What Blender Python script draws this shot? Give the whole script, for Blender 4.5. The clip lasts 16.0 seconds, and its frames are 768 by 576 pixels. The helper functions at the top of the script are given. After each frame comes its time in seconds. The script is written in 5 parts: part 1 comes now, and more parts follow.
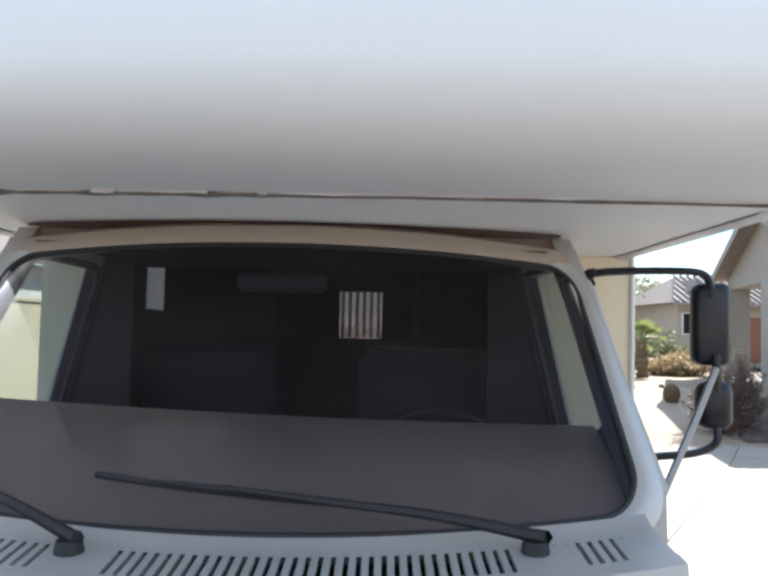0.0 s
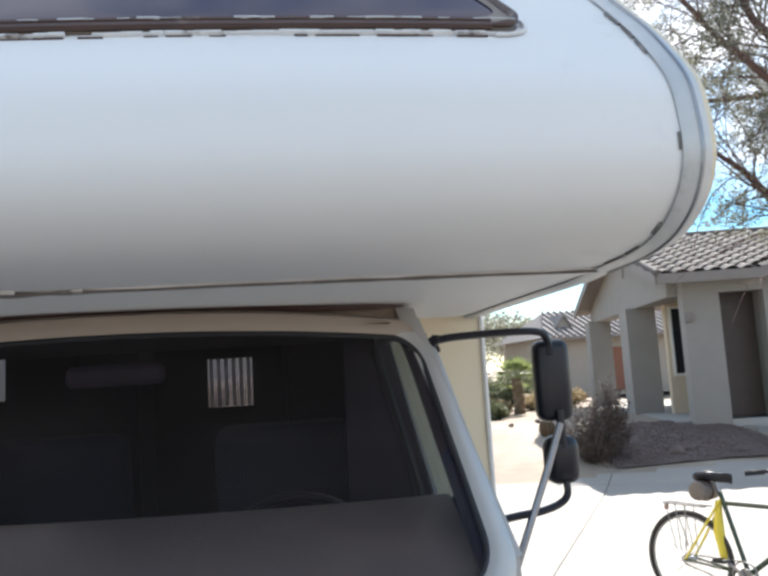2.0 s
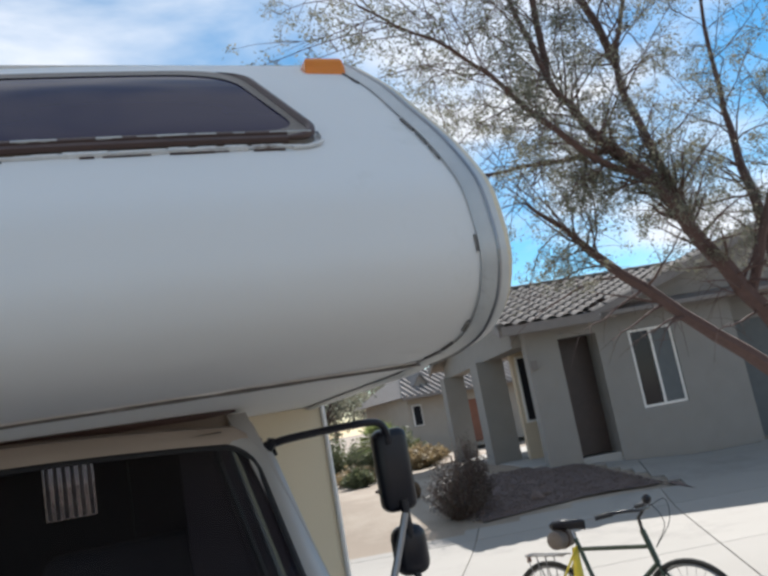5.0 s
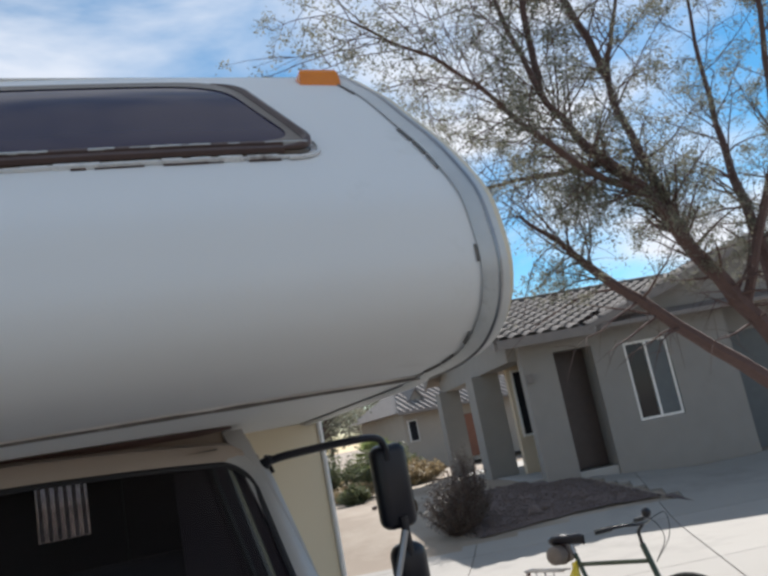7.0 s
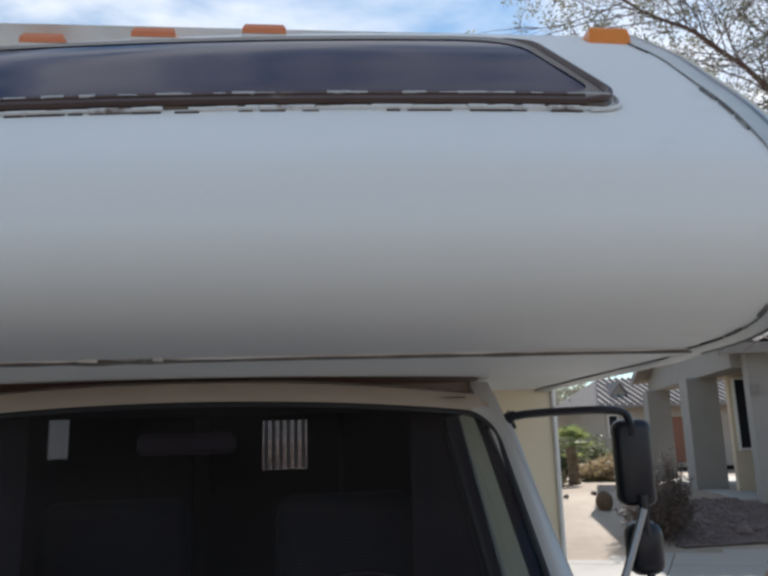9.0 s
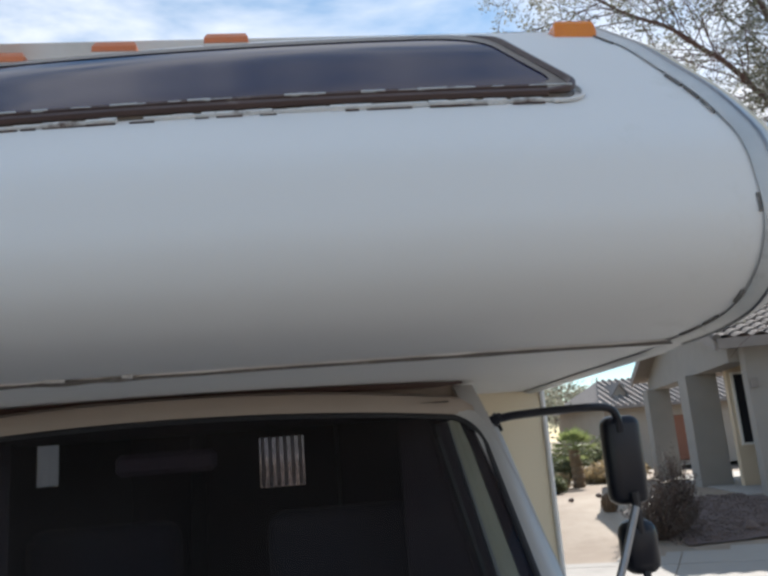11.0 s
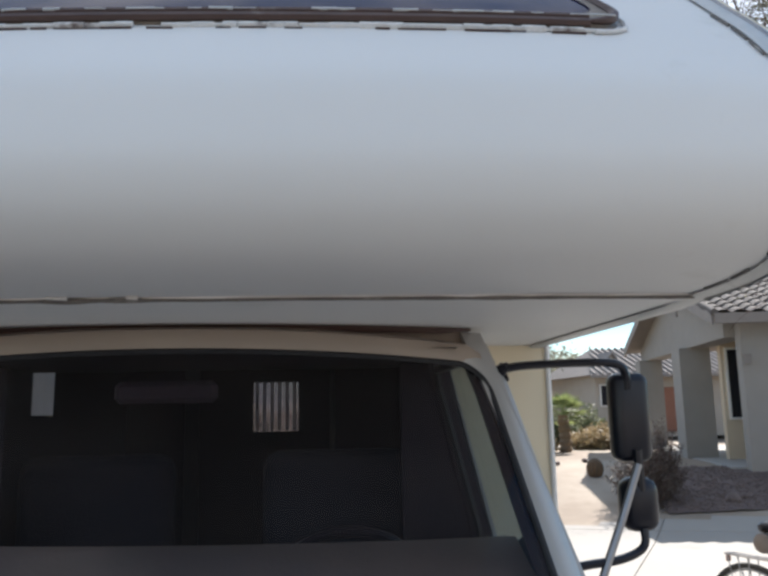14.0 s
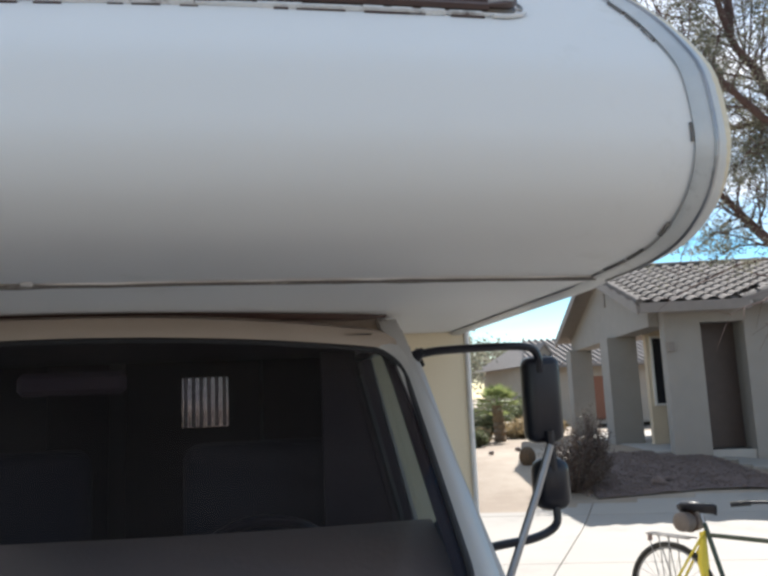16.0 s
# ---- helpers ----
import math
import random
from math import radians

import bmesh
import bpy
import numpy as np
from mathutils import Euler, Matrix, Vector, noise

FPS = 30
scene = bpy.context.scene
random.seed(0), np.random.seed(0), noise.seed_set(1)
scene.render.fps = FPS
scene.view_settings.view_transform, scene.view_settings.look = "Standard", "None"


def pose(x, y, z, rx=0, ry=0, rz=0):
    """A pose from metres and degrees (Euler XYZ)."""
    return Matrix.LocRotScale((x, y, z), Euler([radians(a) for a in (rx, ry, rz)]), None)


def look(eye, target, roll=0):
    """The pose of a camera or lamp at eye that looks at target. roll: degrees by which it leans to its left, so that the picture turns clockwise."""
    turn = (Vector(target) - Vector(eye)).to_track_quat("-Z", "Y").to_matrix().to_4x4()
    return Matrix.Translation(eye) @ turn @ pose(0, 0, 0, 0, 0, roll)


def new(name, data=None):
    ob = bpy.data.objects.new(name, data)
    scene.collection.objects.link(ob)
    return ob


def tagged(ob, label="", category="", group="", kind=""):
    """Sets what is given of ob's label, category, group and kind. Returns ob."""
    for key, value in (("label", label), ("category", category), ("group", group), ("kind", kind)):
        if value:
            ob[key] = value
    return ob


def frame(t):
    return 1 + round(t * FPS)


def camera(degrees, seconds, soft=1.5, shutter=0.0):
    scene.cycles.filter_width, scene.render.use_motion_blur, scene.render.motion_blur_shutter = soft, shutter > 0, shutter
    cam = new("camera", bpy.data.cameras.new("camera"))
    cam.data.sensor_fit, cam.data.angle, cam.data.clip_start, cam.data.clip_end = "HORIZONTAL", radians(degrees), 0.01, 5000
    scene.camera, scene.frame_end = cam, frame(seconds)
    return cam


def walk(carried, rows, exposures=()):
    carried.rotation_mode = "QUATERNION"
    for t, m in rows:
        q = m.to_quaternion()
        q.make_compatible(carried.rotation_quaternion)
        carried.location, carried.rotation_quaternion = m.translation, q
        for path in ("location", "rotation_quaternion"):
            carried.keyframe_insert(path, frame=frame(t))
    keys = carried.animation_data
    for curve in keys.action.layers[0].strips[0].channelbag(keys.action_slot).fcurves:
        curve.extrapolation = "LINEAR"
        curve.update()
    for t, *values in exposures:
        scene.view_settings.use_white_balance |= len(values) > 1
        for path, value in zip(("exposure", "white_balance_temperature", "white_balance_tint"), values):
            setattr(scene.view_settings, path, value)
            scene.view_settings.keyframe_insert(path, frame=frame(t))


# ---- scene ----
cam = camera(54.2, 16.0, soft=3.0)
PATH = [
    (0.0, (0.2000, 0.0000, 1.7500), (0.2000, 1.9972, 1.8564), 1.32),
    (0.5, (0.2201, 0.0226, 1.7703), (0.3358, 2.0116, 1.9447), 0.12),
    (1.0, (0.2313, 0.0271, 1.7861), (0.4322, 1.9983, 2.0585), -1.24),
    (1.5, (0.2566, 0.0304, 1.7800), (0.5449, 1.9878, 2.0719), 1.00),
    (2.0, (0.2971, 0.0163, 1.8169), (0.6166, 1.9765, 2.0525), -3.50),
    (2.5, (0.3108, -0.0035, 1.8488), (0.6896, 1.9353, 2.1610), -5.43),
    (3.0, (0.3090, -0.0083, 1.9015), (0.6703, 1.9290, 2.2428), -9.09),
    (3.5, (0.2979, -0.0183, 1.9094), (0.6397, 1.9211, 2.2584), -8.32),
    (4.0, (0.3366, -0.0167, 1.9118), (0.8106, 1.8944, 2.2627), -10.14),
    (4.5, (0.3765, -0.0005, 1.8916), (1.0613, 1.8458, 2.2413), -9.73),
    (7.0, (0.3793, 0.0402, 1.8929), (1.1009, 1.8620, 2.2931), -10.94),
    (7.5, (0.3613, 0.0826, 1.8879), (1.0106, 1.9320, 2.2853), -6.37),
    (8.0, (0.3439, 0.0933, 1.8785), (0.9130, 1.9694, 2.2740), -5.10),
    (8.5, (0.2357, 0.0555, 1.8614), (0.4616, 2.0034, 2.2548), -0.32),
    (11.0, (0.2890, 0.0830, 1.8400), (0.4910, 2.0250, 2.2720), -4.50),
    (11.5, (0.2990, 0.0850, 1.8290), (0.5180, 2.0330, 2.2300), -4.20),
    (12.0, (0.3100, 0.0920, 1.8240), (0.5640, 2.0420, 2.1890), -4.30),
    (12.5, (0.3050, 0.0970, 1.8270), (0.5420, 2.0460, 2.2110), -4.90),
    (13.0, (0.3300, 0.1010, 1.8200), (0.6730, 2.0340, 2.2020), -5.30),
    (13.5, (0.3090, 0.1320, 1.8180), (0.6070, 2.0830, 2.1440), -3.20),
    (14.0, (0.2600, 0.1420, 1.8110), (0.4640, 2.1060, 2.1310), -1.15),
    (14.5, (0.2520, 0.1350, 1.8060), (0.4490, 2.0890, 2.1800), 0.10),
    (15.0, (0.2770, 0.1200, 1.7990), (0.5050, 2.0620, 2.2230), -0.55),
    (15.5, (0.3030, 0.1330, 1.8040), (0.6010, 2.0720, 2.1940), -1.50),
    (16.0, (0.3150, 0.1400, 1.7900), (0.6840, 2.0830, 2.0910), -2.50),
]
EXPOSURES = [(0.0, 1.88, 6520, 13), (1.0, 1.78, 6500, 13), (2.0, 1.6, 6450, 12), (3.0, 1.26, 6400, 11), (4.5, 0.86, 6370, 11), (7.0, 0.65, 6400, 12), (8.5, 0.82, 6420, 12), (11.0, 0.93, 6420, 12), (13.0, 1.12, 6440, 12), (14.0, 1.2, 6440, 13), (16.0, 1.18, 6520, 12)]
walk(cam, [(t, look(eye, target, roll)) for t, eye, target, roll in PATH], EXPOSURES)

# ---- world and sun ----
SUN_AZ, SUN_EL = 42.0, 40.5            # degrees from +y towards +x, and above the horizon
world = bpy.data.worlds.new("sky")
scene.world = world
world.use_nodes = True
wn, wl = world.node_tree.nodes, world.node_tree.links
wn.clear()
w_out = wn.new("ShaderNodeOutputWorld")
w_bg = wn.new("ShaderNodeBackground")
w_bg.inputs["Strength"].default_value = 0.084
w_sky = wn.new("ShaderNodeTexSky")
w_sky.sky_type = "NISHITA"
w_sky.sun_disc = False
w_sky.sun_elevation = radians(SUN_EL)
w_sky.sun_rotation = radians(SUN_AZ)
w_sky.dust_density = 0.2
w_sky.altitude = 600
w_sky.ozone_density = 1.2
w_tc = wn.new("ShaderNodeTexCoord")
w_map = wn.new("ShaderNodeMapping")
w_map.inputs["Scale"].default_value = (1.0, 1.4, 3.2)
w_map.inputs["Rotation"].default_value = (0.0, radians(14), radians(20))
w_noise = wn.new("ShaderNodeTexNoise")
w_noise.inputs["Scale"].default_value = 1.7
w_noise.inputs["Detail"].default_value = 7.0
w_noise.inputs["Roughness"].default_value = 0.52
w_noise.inputs["Distortion"].default_value = 0.35
w_ramp = wn.new("ShaderNodeValToRGB")
w_ramp.color_ramp.elements[0].position = 0.43
w_ramp.color_ramp.elements[1].position = 0.60
w_mix = wn.new("ShaderNodeMix")
w_mix.data_type = "RGBA"
w_mix.inputs["B"].default_value = (6.9, 7.2, 7.6, 1.0)
wl.new(w_tc.outputs["Generated"], w_map.inputs["Vector"])
wl.new(w_map.outputs["Vector"], w_noise.inputs["Vector"])
wl.new(w_noise.outputs["Fac"], w_ramp.inputs["Fac"])
wl.new(w_ramp.outputs["Color"], w_mix.inputs["Factor"])
w_sat = wn.new("ShaderNodeHueSaturation")          # a deep, dry desert blue
w_sat.inputs["Hue"].default_value = 0.485
w_sat.inputs["Saturation"].default_value = 1.5
w_sat.inputs["Value"].default_value = 0.92
wl.new(w_sky.outputs["Color"], w_sat.inputs["Color"])
wl.new(w_sat.outputs["Color"], w_mix.inputs["A"])
wl.new(w_mix.outputs["Result"], w_bg.inputs["Color"])
wl.new(w_bg.outputs["Background"], w_out.inputs["Surface"])

sun = new("sun", bpy.data.lights.new("sun", "SUN"))
sun.data.energy = 5.0
sun.data.angle = radians(0.53)
sun.data.color = (1.0, 0.95, 0.87)
sun_dir = Vector((math.sin(radians(SUN_AZ)) * math.cos(radians(SUN_EL)), math.cos(radians(SUN_AZ)) * math.cos(radians(SUN_EL)), math.sin(radians(SUN_EL))))
sun.matrix_world = look(sun_dir * 60, (0, 0, 0))


# ---- materials ----
def mat(name, dark, light=None, rough=0.6, metal=0.0, scale=6.0, fine=60.0, bump=0.15, stain=None, stain_scale=1.2, stain_at=0.6, spec=0.5, per_piece=0.0, coat=0.0):
    """A worn surface: two tones in a broad noise, fine grain in the relief, and stains with a shape of their own."""
    m = bpy.data.materials.new(name)
    m.use_nodes = True
    n, l = m.node_tree.nodes, m.node_tree.links
    p = n["Principled BSDF"]
    p.inputs["Metallic"].default_value = metal
    p.inputs["Specular IOR Level"].default_value = spec
    p.inputs["Coat Weight"].default_value = coat
    p.inputs["Coat Roughness"].default_value = 0.08
    light = light or tuple(min(1.0, c * 1.15) for c in dark)
    tc = n.new("ShaderNodeTexCoord")
    broad = n.new("ShaderNodeTexNoise")
    broad.inputs["Scale"].default_value = scale
    broad.inputs["Detail"].default_value = 5.0
    l.new(tc.outputs["Object"], broad.inputs["Vector"])
    mix = n.new("ShaderNodeMix")
    mix.data_type = "RGBA"
    mix.inputs["A"].default_value = (*dark, 1)
    mix.inputs["B"].default_value = (*light, 1)
    l.new(broad.outputs["Fac"], mix.inputs["Factor"])
    colour = mix.outputs["Result"]
    if stain:
        sn = n.new("ShaderNodeTexNoise")
        sn.inputs["Scale"].default_value = stain_scale
        sn.inputs["Detail"].default_value = 8.0
        sn.inputs["Roughness"].default_value = 0.65
        l.new(tc.outputs["Object"], sn.inputs["Vector"])
        ramp = n.new("ShaderNodeValToRGB")
        ramp.color_ramp.elements[0].position = stain_at
        ramp.color_ramp.elements[1].position = min(1.0, stain_at + 0.14)
        l.new(sn.outputs["Fac"], ramp.inputs["Fac"])
        sm = n.new("ShaderNodeMix")
        sm.data_type = "RGBA"
        sm.inputs["B"].default_value = (*stain, 1)
        l.new(ramp.outputs["Color"], sm.inputs["Factor"])
        l.new(colour, sm.inputs["A"])
        colour = sm.outputs["Result"]
    if per_piece:
        info = n.new("ShaderNodeObjectInfo")
        hsv = n.new("ShaderNodeHueSaturation")
        rng = n.new("ShaderNodeMapRange")
        rng.inputs["To Min"].default_value = 1.0 - per_piece
        rng.inputs["To Max"].default_value = 1.0 + per_piece
        l.new(info.outputs["Random"], rng.inputs["Value"])
        l.new(rng.outputs["Result"], hsv.inputs["Value"])
        l.new(colour, hsv.inputs["Color"])
        colour = hsv.outputs["Color"]
    l.new(colour, p.inputs["Base Color"])
    grain = n.new("ShaderNodeTexNoise")
    grain.inputs["Scale"].default_value = fine
    grain.inputs["Detail"].default_value = 4.0
    l.new(tc.outputs["Object"], grain.inputs["Vector"])
    rr = n.new("ShaderNodeMapRange")
    rr.inputs["To Min"].default_value = max(0.0, rough - 0.06)
    rr.inputs["To Max"].default_value = min(1.0, rough + 0.06)
    l.new(grain.outputs["Fac"], rr.inputs["Value"])
    l.new(rr.outputs["Result"], p.inputs["Roughness"])
    if bump:
        b = n.new("ShaderNodeBump")
        b.inputs["Strength"].default_value = bump
        b.inputs["Distance"].default_value = 0.01
        l.new(grain.outputs["Fac"], b.inputs["Height"])
        l.new(b.outputs["Normal"], p.inputs["Normal"])
    return m


def glass(name, tint, rough=0.0, ior=1.5, dirt=0.0):
    """A thin pane: see-through with its tint, with mirror gloss by the angle."""
    m = bpy.data.materials.new(name)
    m.use_nodes = True
    n, l = m.node_tree.nodes, m.node_tree.links
    n.clear()
    out = n.new("ShaderNodeOutputMaterial")
    tr = n.new("ShaderNodeBsdfTransparent")
    tr.inputs["Color"].default_value = (*tint, 1)
    gl = n.new("ShaderNodeBsdfGlossy")
    gl.inputs["Roughness"].default_value = rough
    fr = n.new("ShaderNodeFresnel")
    fr.inputs["IOR"].default_value = ior
    mx = n.new("ShaderNodeMixShader")
    l.new(fr.outputs["Fac"], mx.inputs["Fac"])
    l.new(tr.outputs["BSDF"], mx.inputs[1])
    l.new(gl.outputs["BSDF"], mx.inputs[2])
    last = mx.outputs["Shader"]
    if dirt:
        df = n.new("ShaderNodeBsdfDiffuse")
        df.inputs["Color"].default_value = (0.46, 0.41, 0.395, 1)
        no = n.new("ShaderNodeTexNoise")
        no.inputs["Scale"].default_value = 5.0
        no.inputs["Detail"].default_value = 8.0
        mr = n.new("ShaderNodeMapRange")
        mr.inputs["To Max"].default_value = dirt
        l.new(no.outputs["Fac"], mr.inputs["Value"])
        m2 = n.new("ShaderNodeMixShader")
        l.new(mr.outputs["Result"], m2.inputs["Fac"])
        l.new(last, m2.inputs[1])
        l.new(df.outputs["BSDF"], m2.inputs[2])
        last = m2.outputs["Shader"]
    l.new(last, out.inputs["Surface"])
    return m


def leaf_mat(name, a, b, through_light=0.35):
    m = bpy.data.materials.new(name)
    m.use_nodes = True
    n, l = m.node_tree.nodes, m.node_tree.links
    n.clear()
    out = n.new("ShaderNodeOutputMaterial")
    geo = n.new("ShaderNodeNewGeometry")
    mix = n.new("ShaderNodeMix")
    mix.data_type = "RGBA"
    mix.inputs["A"].default_value = (*a, 1)
    mix.inputs["B"].default_value = (*b, 1)
    l.new(geo.outputs["Random Per Island"], mix.inputs["Factor"])
    df = n.new("ShaderNodeBsdfPrincipled")
    df.inputs["Roughness"].default_value = 0.6
    tl = n.new("ShaderNodeBsdfTranslucent")
    l.new(mix.outputs["Result"], df.inputs["Base Color"])
    l.new(mix.outputs["Result"], tl.inputs["Color"])
    ms = n.new("ShaderNodeMixShader")
    ms.inputs["Fac"].default_value = through_light
    l.new(df.outputs["BSDF"], ms.inputs[1])
    l.new(tl.outputs["BSDF"], ms.inputs[2])
    l.new(ms.outputs["Shader"], out.inputs["Surface"])
    return m


M_SHELL = mat("shell_gelcoat", (0.75, 0.735, 0.715), (0.81, 0.79, 0.77), 0.58, spec=0.25, scale=2.2, fine=240, bump=0.02, stain=(0.66, 0.64, 0.60), stain_scale=2.0, stain_at=0.60)
M_WALL = mat("coach_wall_cream", (0.72, 0.62, 0.45), (0.78, 0.68, 0.50), 0.45, scale=3, fine=150, bump=0.03)
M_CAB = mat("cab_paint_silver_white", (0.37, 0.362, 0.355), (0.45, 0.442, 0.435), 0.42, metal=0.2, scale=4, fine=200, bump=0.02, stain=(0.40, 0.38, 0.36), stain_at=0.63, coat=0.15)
M_BROW = mat("cab_brow_beige", (0.29, 0.238, 0.20), (0.35, 0.288, 0.24), 0.5, scale=5, fine=160, bump=0.03, stain=(0.28, 0.225, 0.18), stain_at=0.6)
M_ALU = mat("dull_aluminium", (0.50, 0.50, 0.49), (0.62, 0.62, 0.61), 0.5, metal=0.35, scale=20, fine=120, bump=0.06, stain=(0.25, 0.23, 0.21), stain_scale=9, stain_at=0.58)
M_SEAL = mat("old_white_sealant", (0.62, 0.60, 0.58), (0.80, 0.78, 0.76), 0.7, scale=16, fine=70, bump=0.5, stain=(0.16, 0.11, 0.09), stain_scale=14, stain_at=0.56)
M_BROWN = mat("brown_window_frame", (0.055, 0.032, 0.028), (0.10, 0.058, 0.048), 0.45, scale=12, fine=90, bump=0.1, stain=(0.30, 0.25, 0.22), stain_scale=11, stain_at=0.63)
M_BRONZE = mat("bronze_anodised_frame", (0.085, 0.068, 0.055), (0.14, 0.115, 0.095), 0.4, metal=0.5, scale=14, fine=120, bump=0.05)
M_GREY_SEAM = mat("grimy_seam_sealer", (0.10, 0.088, 0.08), (0.22, 0.20, 0.185), 0.85, scale=22, fine=90, bump=0.5, stain=(0.36, 0.34, 0.32), stain_scale=12, stain_at=0.57)
M_RUBBER = mat("black_rubber", (0.006, 0.006, 0.009), (0.012, 0.012, 0.015), 0.6, scale=10, fine=120, bump=0.1)
M_BLACK = mat("black_mirror_plastic", (0.007, 0.007, 0.012), (0.012, 0.012, 0.019), 0.32, scale=9, fine=20, bump=0.0, spec=0.35)
M_TINT = mat("tinted_front_glass", (0.008, 0.008, 0.040), (0.012, 0.012, 0.052), 0.07, scale=2, fine=30, bump=0.005, spec=0.03)
M_HOUSEGLASS = mat("dark_house_glass", (0.018, 0.018, 0.022), (0.028, 0.028, 0.032), 0.08, scale=2, fine=30, bump=0.005, spec=0.3)
M_GLASS = glass("windshield_glass", (0.70, 0.665, 0.715), ior=1.2, dirt=0.047)
M_SIDEGLASS = glass("door_glass", (0.52, 0.66, 0.67), ior=1.3, dirt=0.02)
M_PANE = glass("window_pane", (0.7, 0.72, 0.72), dirt=0.04)
M_REARPANE = glass("rear_tinted_pane", (0.30, 0.30, 0.31), dirt=0.1)
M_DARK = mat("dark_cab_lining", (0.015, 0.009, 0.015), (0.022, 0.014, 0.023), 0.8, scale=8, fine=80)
M_DASH = mat("dusty_brown_dash", (0.165, 0.142, 0.116), (0.215, 0.187, 0.153), 0.75, scale=4, fine=60, bump=0.2)
M_SEAT = mat("dark_blue_seat_cloth", (0.009, 0.010, 0.018), (0.015, 0.016, 0.027), 0.9, scale=14, fine=140, bump=0.3)
M_MIRROR = mat("mirror_glass", (0.85, 0.86, 0.87), (0.88, 0.88, 0.88), 0.03, metal=1.0, bump=0)
M_STEEL = mat("worn_steel_tube", (0.25, 0.25, 0.26), (0.34, 0.34, 0.35), 0.35, metal=0.9, scale=14, fine=120, bump=0.05)
M_AMBER = mat("amber_lens", (0.75, 0.19, 0.01), (0.85, 0.27, 0.015), 0.2, scale=18, fine=300, bump=0.2, spec=0.6)
M_AMBER_OLD = mat("faded_amber_lens", (0.62, 0.16, 0.05), (0.72, 0.23, 0.09), 0.35, scale=18, fine=300, bump=0.2, stain=(0.72, 0.62, 0.55), stain_scale=9, stain_at=0.6)
M_WHITEPLASTIC = mat("aged_white_plastic", (0.62, 0.58, 0.54), (0.74, 0.71, 0.67), 0.5, scale=14, fine=120)
M_CURTAIN = leaf_mat("pale_curtain", (0.80, 0.81, 0.83), (0.84, 0.85, 0.86), 0.65)
M_TYRE = mat("tyre_rubber", (0.018, 0.018, 0.018), (0.035, 0.034, 0.032), 0.8, scale=20, fine=110, bump=0.3)
M_CHROME = mat("chrome", (0.6, 0.6, 0.6), (0.7, 0.7, 0.7), 0.18, metal=1.0, bump=0.0)
M_GREENPAINT = mat("dark_green_bike_paint", (0.018, 0.035, 0.022), (0.03, 0.055, 0.035), 0.3, scale=20, fine=150, bump=0.02)
M_YELLOWPAINT = mat("yellow_bike_paint", (0.62, 0.50, 0.04), (0.72, 0.60, 0.07), 0.35, scale=20, fine=150, bump=0.03)
M_BAG = mat("grey_canvas_bag", (0.11, 0.092, 0.086), (0.22, 0.19, 0.175), 0.9, scale=9, fine=160, bump=0.4)
M_ASPHALT = mat("street_asphalt", (0.045, 0.045, 0.046), (0.065, 0.064, 0.062), 0.9, scale=2, fine=50, bump=0.4)
M_CONCRETE = mat("pale_driveway_concrete", (0.25, 0.237, 0.217), (0.308, 0.293, 0.27), 0.85, scale=0.8, fine=45, bump=0.12, stain=(0.215, 0.204, 0.19), stain_scale=0.5, stain_at=0.56, per_piece=0.05)
M_SOIL = mat("desert_soil", (0.20, 0.158, 0.122), (0.29, 0.238, 0.187), 0.95, scale=0.7, fine=30, bump=0.6, stain=(0.34, 0.29, 0.235), stain_scale=0.25, stain_at=0.5)
M_GRAVEL = mat("red_brown_gravel", (0.075, 0.055, 0.052), (0.17, 0.13, 0.12), 0.95, scale=9, fine=40, bump=1.0)
M_STONE = mat("gravel_stones", (0.08, 0.06, 0.056), (0.20, 0.155, 0.14), 0.9, scale=7, fine=60, bump=0.4)
M_STUCCO = mat("grey_beige_stucco", (0.235, 0.222, 0.208), (0.285, 0.268, 0.25), 0.9, scale=2.5, fine=70, bump=0.5, stain=(0.225, 0.208, 0.196), stain_at=0.62)
# tan stucco; on the porch it carries the incoming light in its colour
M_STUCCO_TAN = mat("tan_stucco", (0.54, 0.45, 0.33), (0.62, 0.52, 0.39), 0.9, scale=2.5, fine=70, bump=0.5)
M_FASCIA = mat("brown_grey_fascia", (0.17, 0.15, 0.14), (0.23, 0.205, 0.19), 0.7, scale=6, fine=60, bump=0.2)
M_TILE = mat("grey_roof_tile", (0.080, 0.073, 0.071), (0.14, 0.129, 0.125), 0.9, spec=0.2, scale=5, fine=60, bump=0.4, per_piece=0.25)
# paler copy of the roof tile, with sunlight put into its colour
M_TILE_LIT = mat("roof_tile_sun_in_colour", (0.20, 0.18, 0.168), (0.28, 0.255, 0.24), 0.9, spec=0.2, scale=5, fine=60, bump=0.4)
M_STUCCO_FAR = mat("beige_stucco_far", (0.34, 0.30, 0.255), (0.40, 0.355, 0.305), 0.9, scale=2.0, fine=50, bump=0.4)
M_DOOR = mat("dark_brown_door", (0.055, 0.04, 0.036), (0.085, 0.062, 0.055), 0.5, scale=7, fine=90, bump=0.1)
M_FRAMEWHITE = mat("white_window_vinyl", (0.70, 0.68, 0.65), (0.78, 0.76, 0.73), 0.45, scale=10, fine=100, bump=0.05)
M_BLIND = mat("grey_window_screen", (0.10, 0.11, 0.115), (0.14, 0.15, 0.155), 0.8, scale=6, fine=200, bump=0.2)
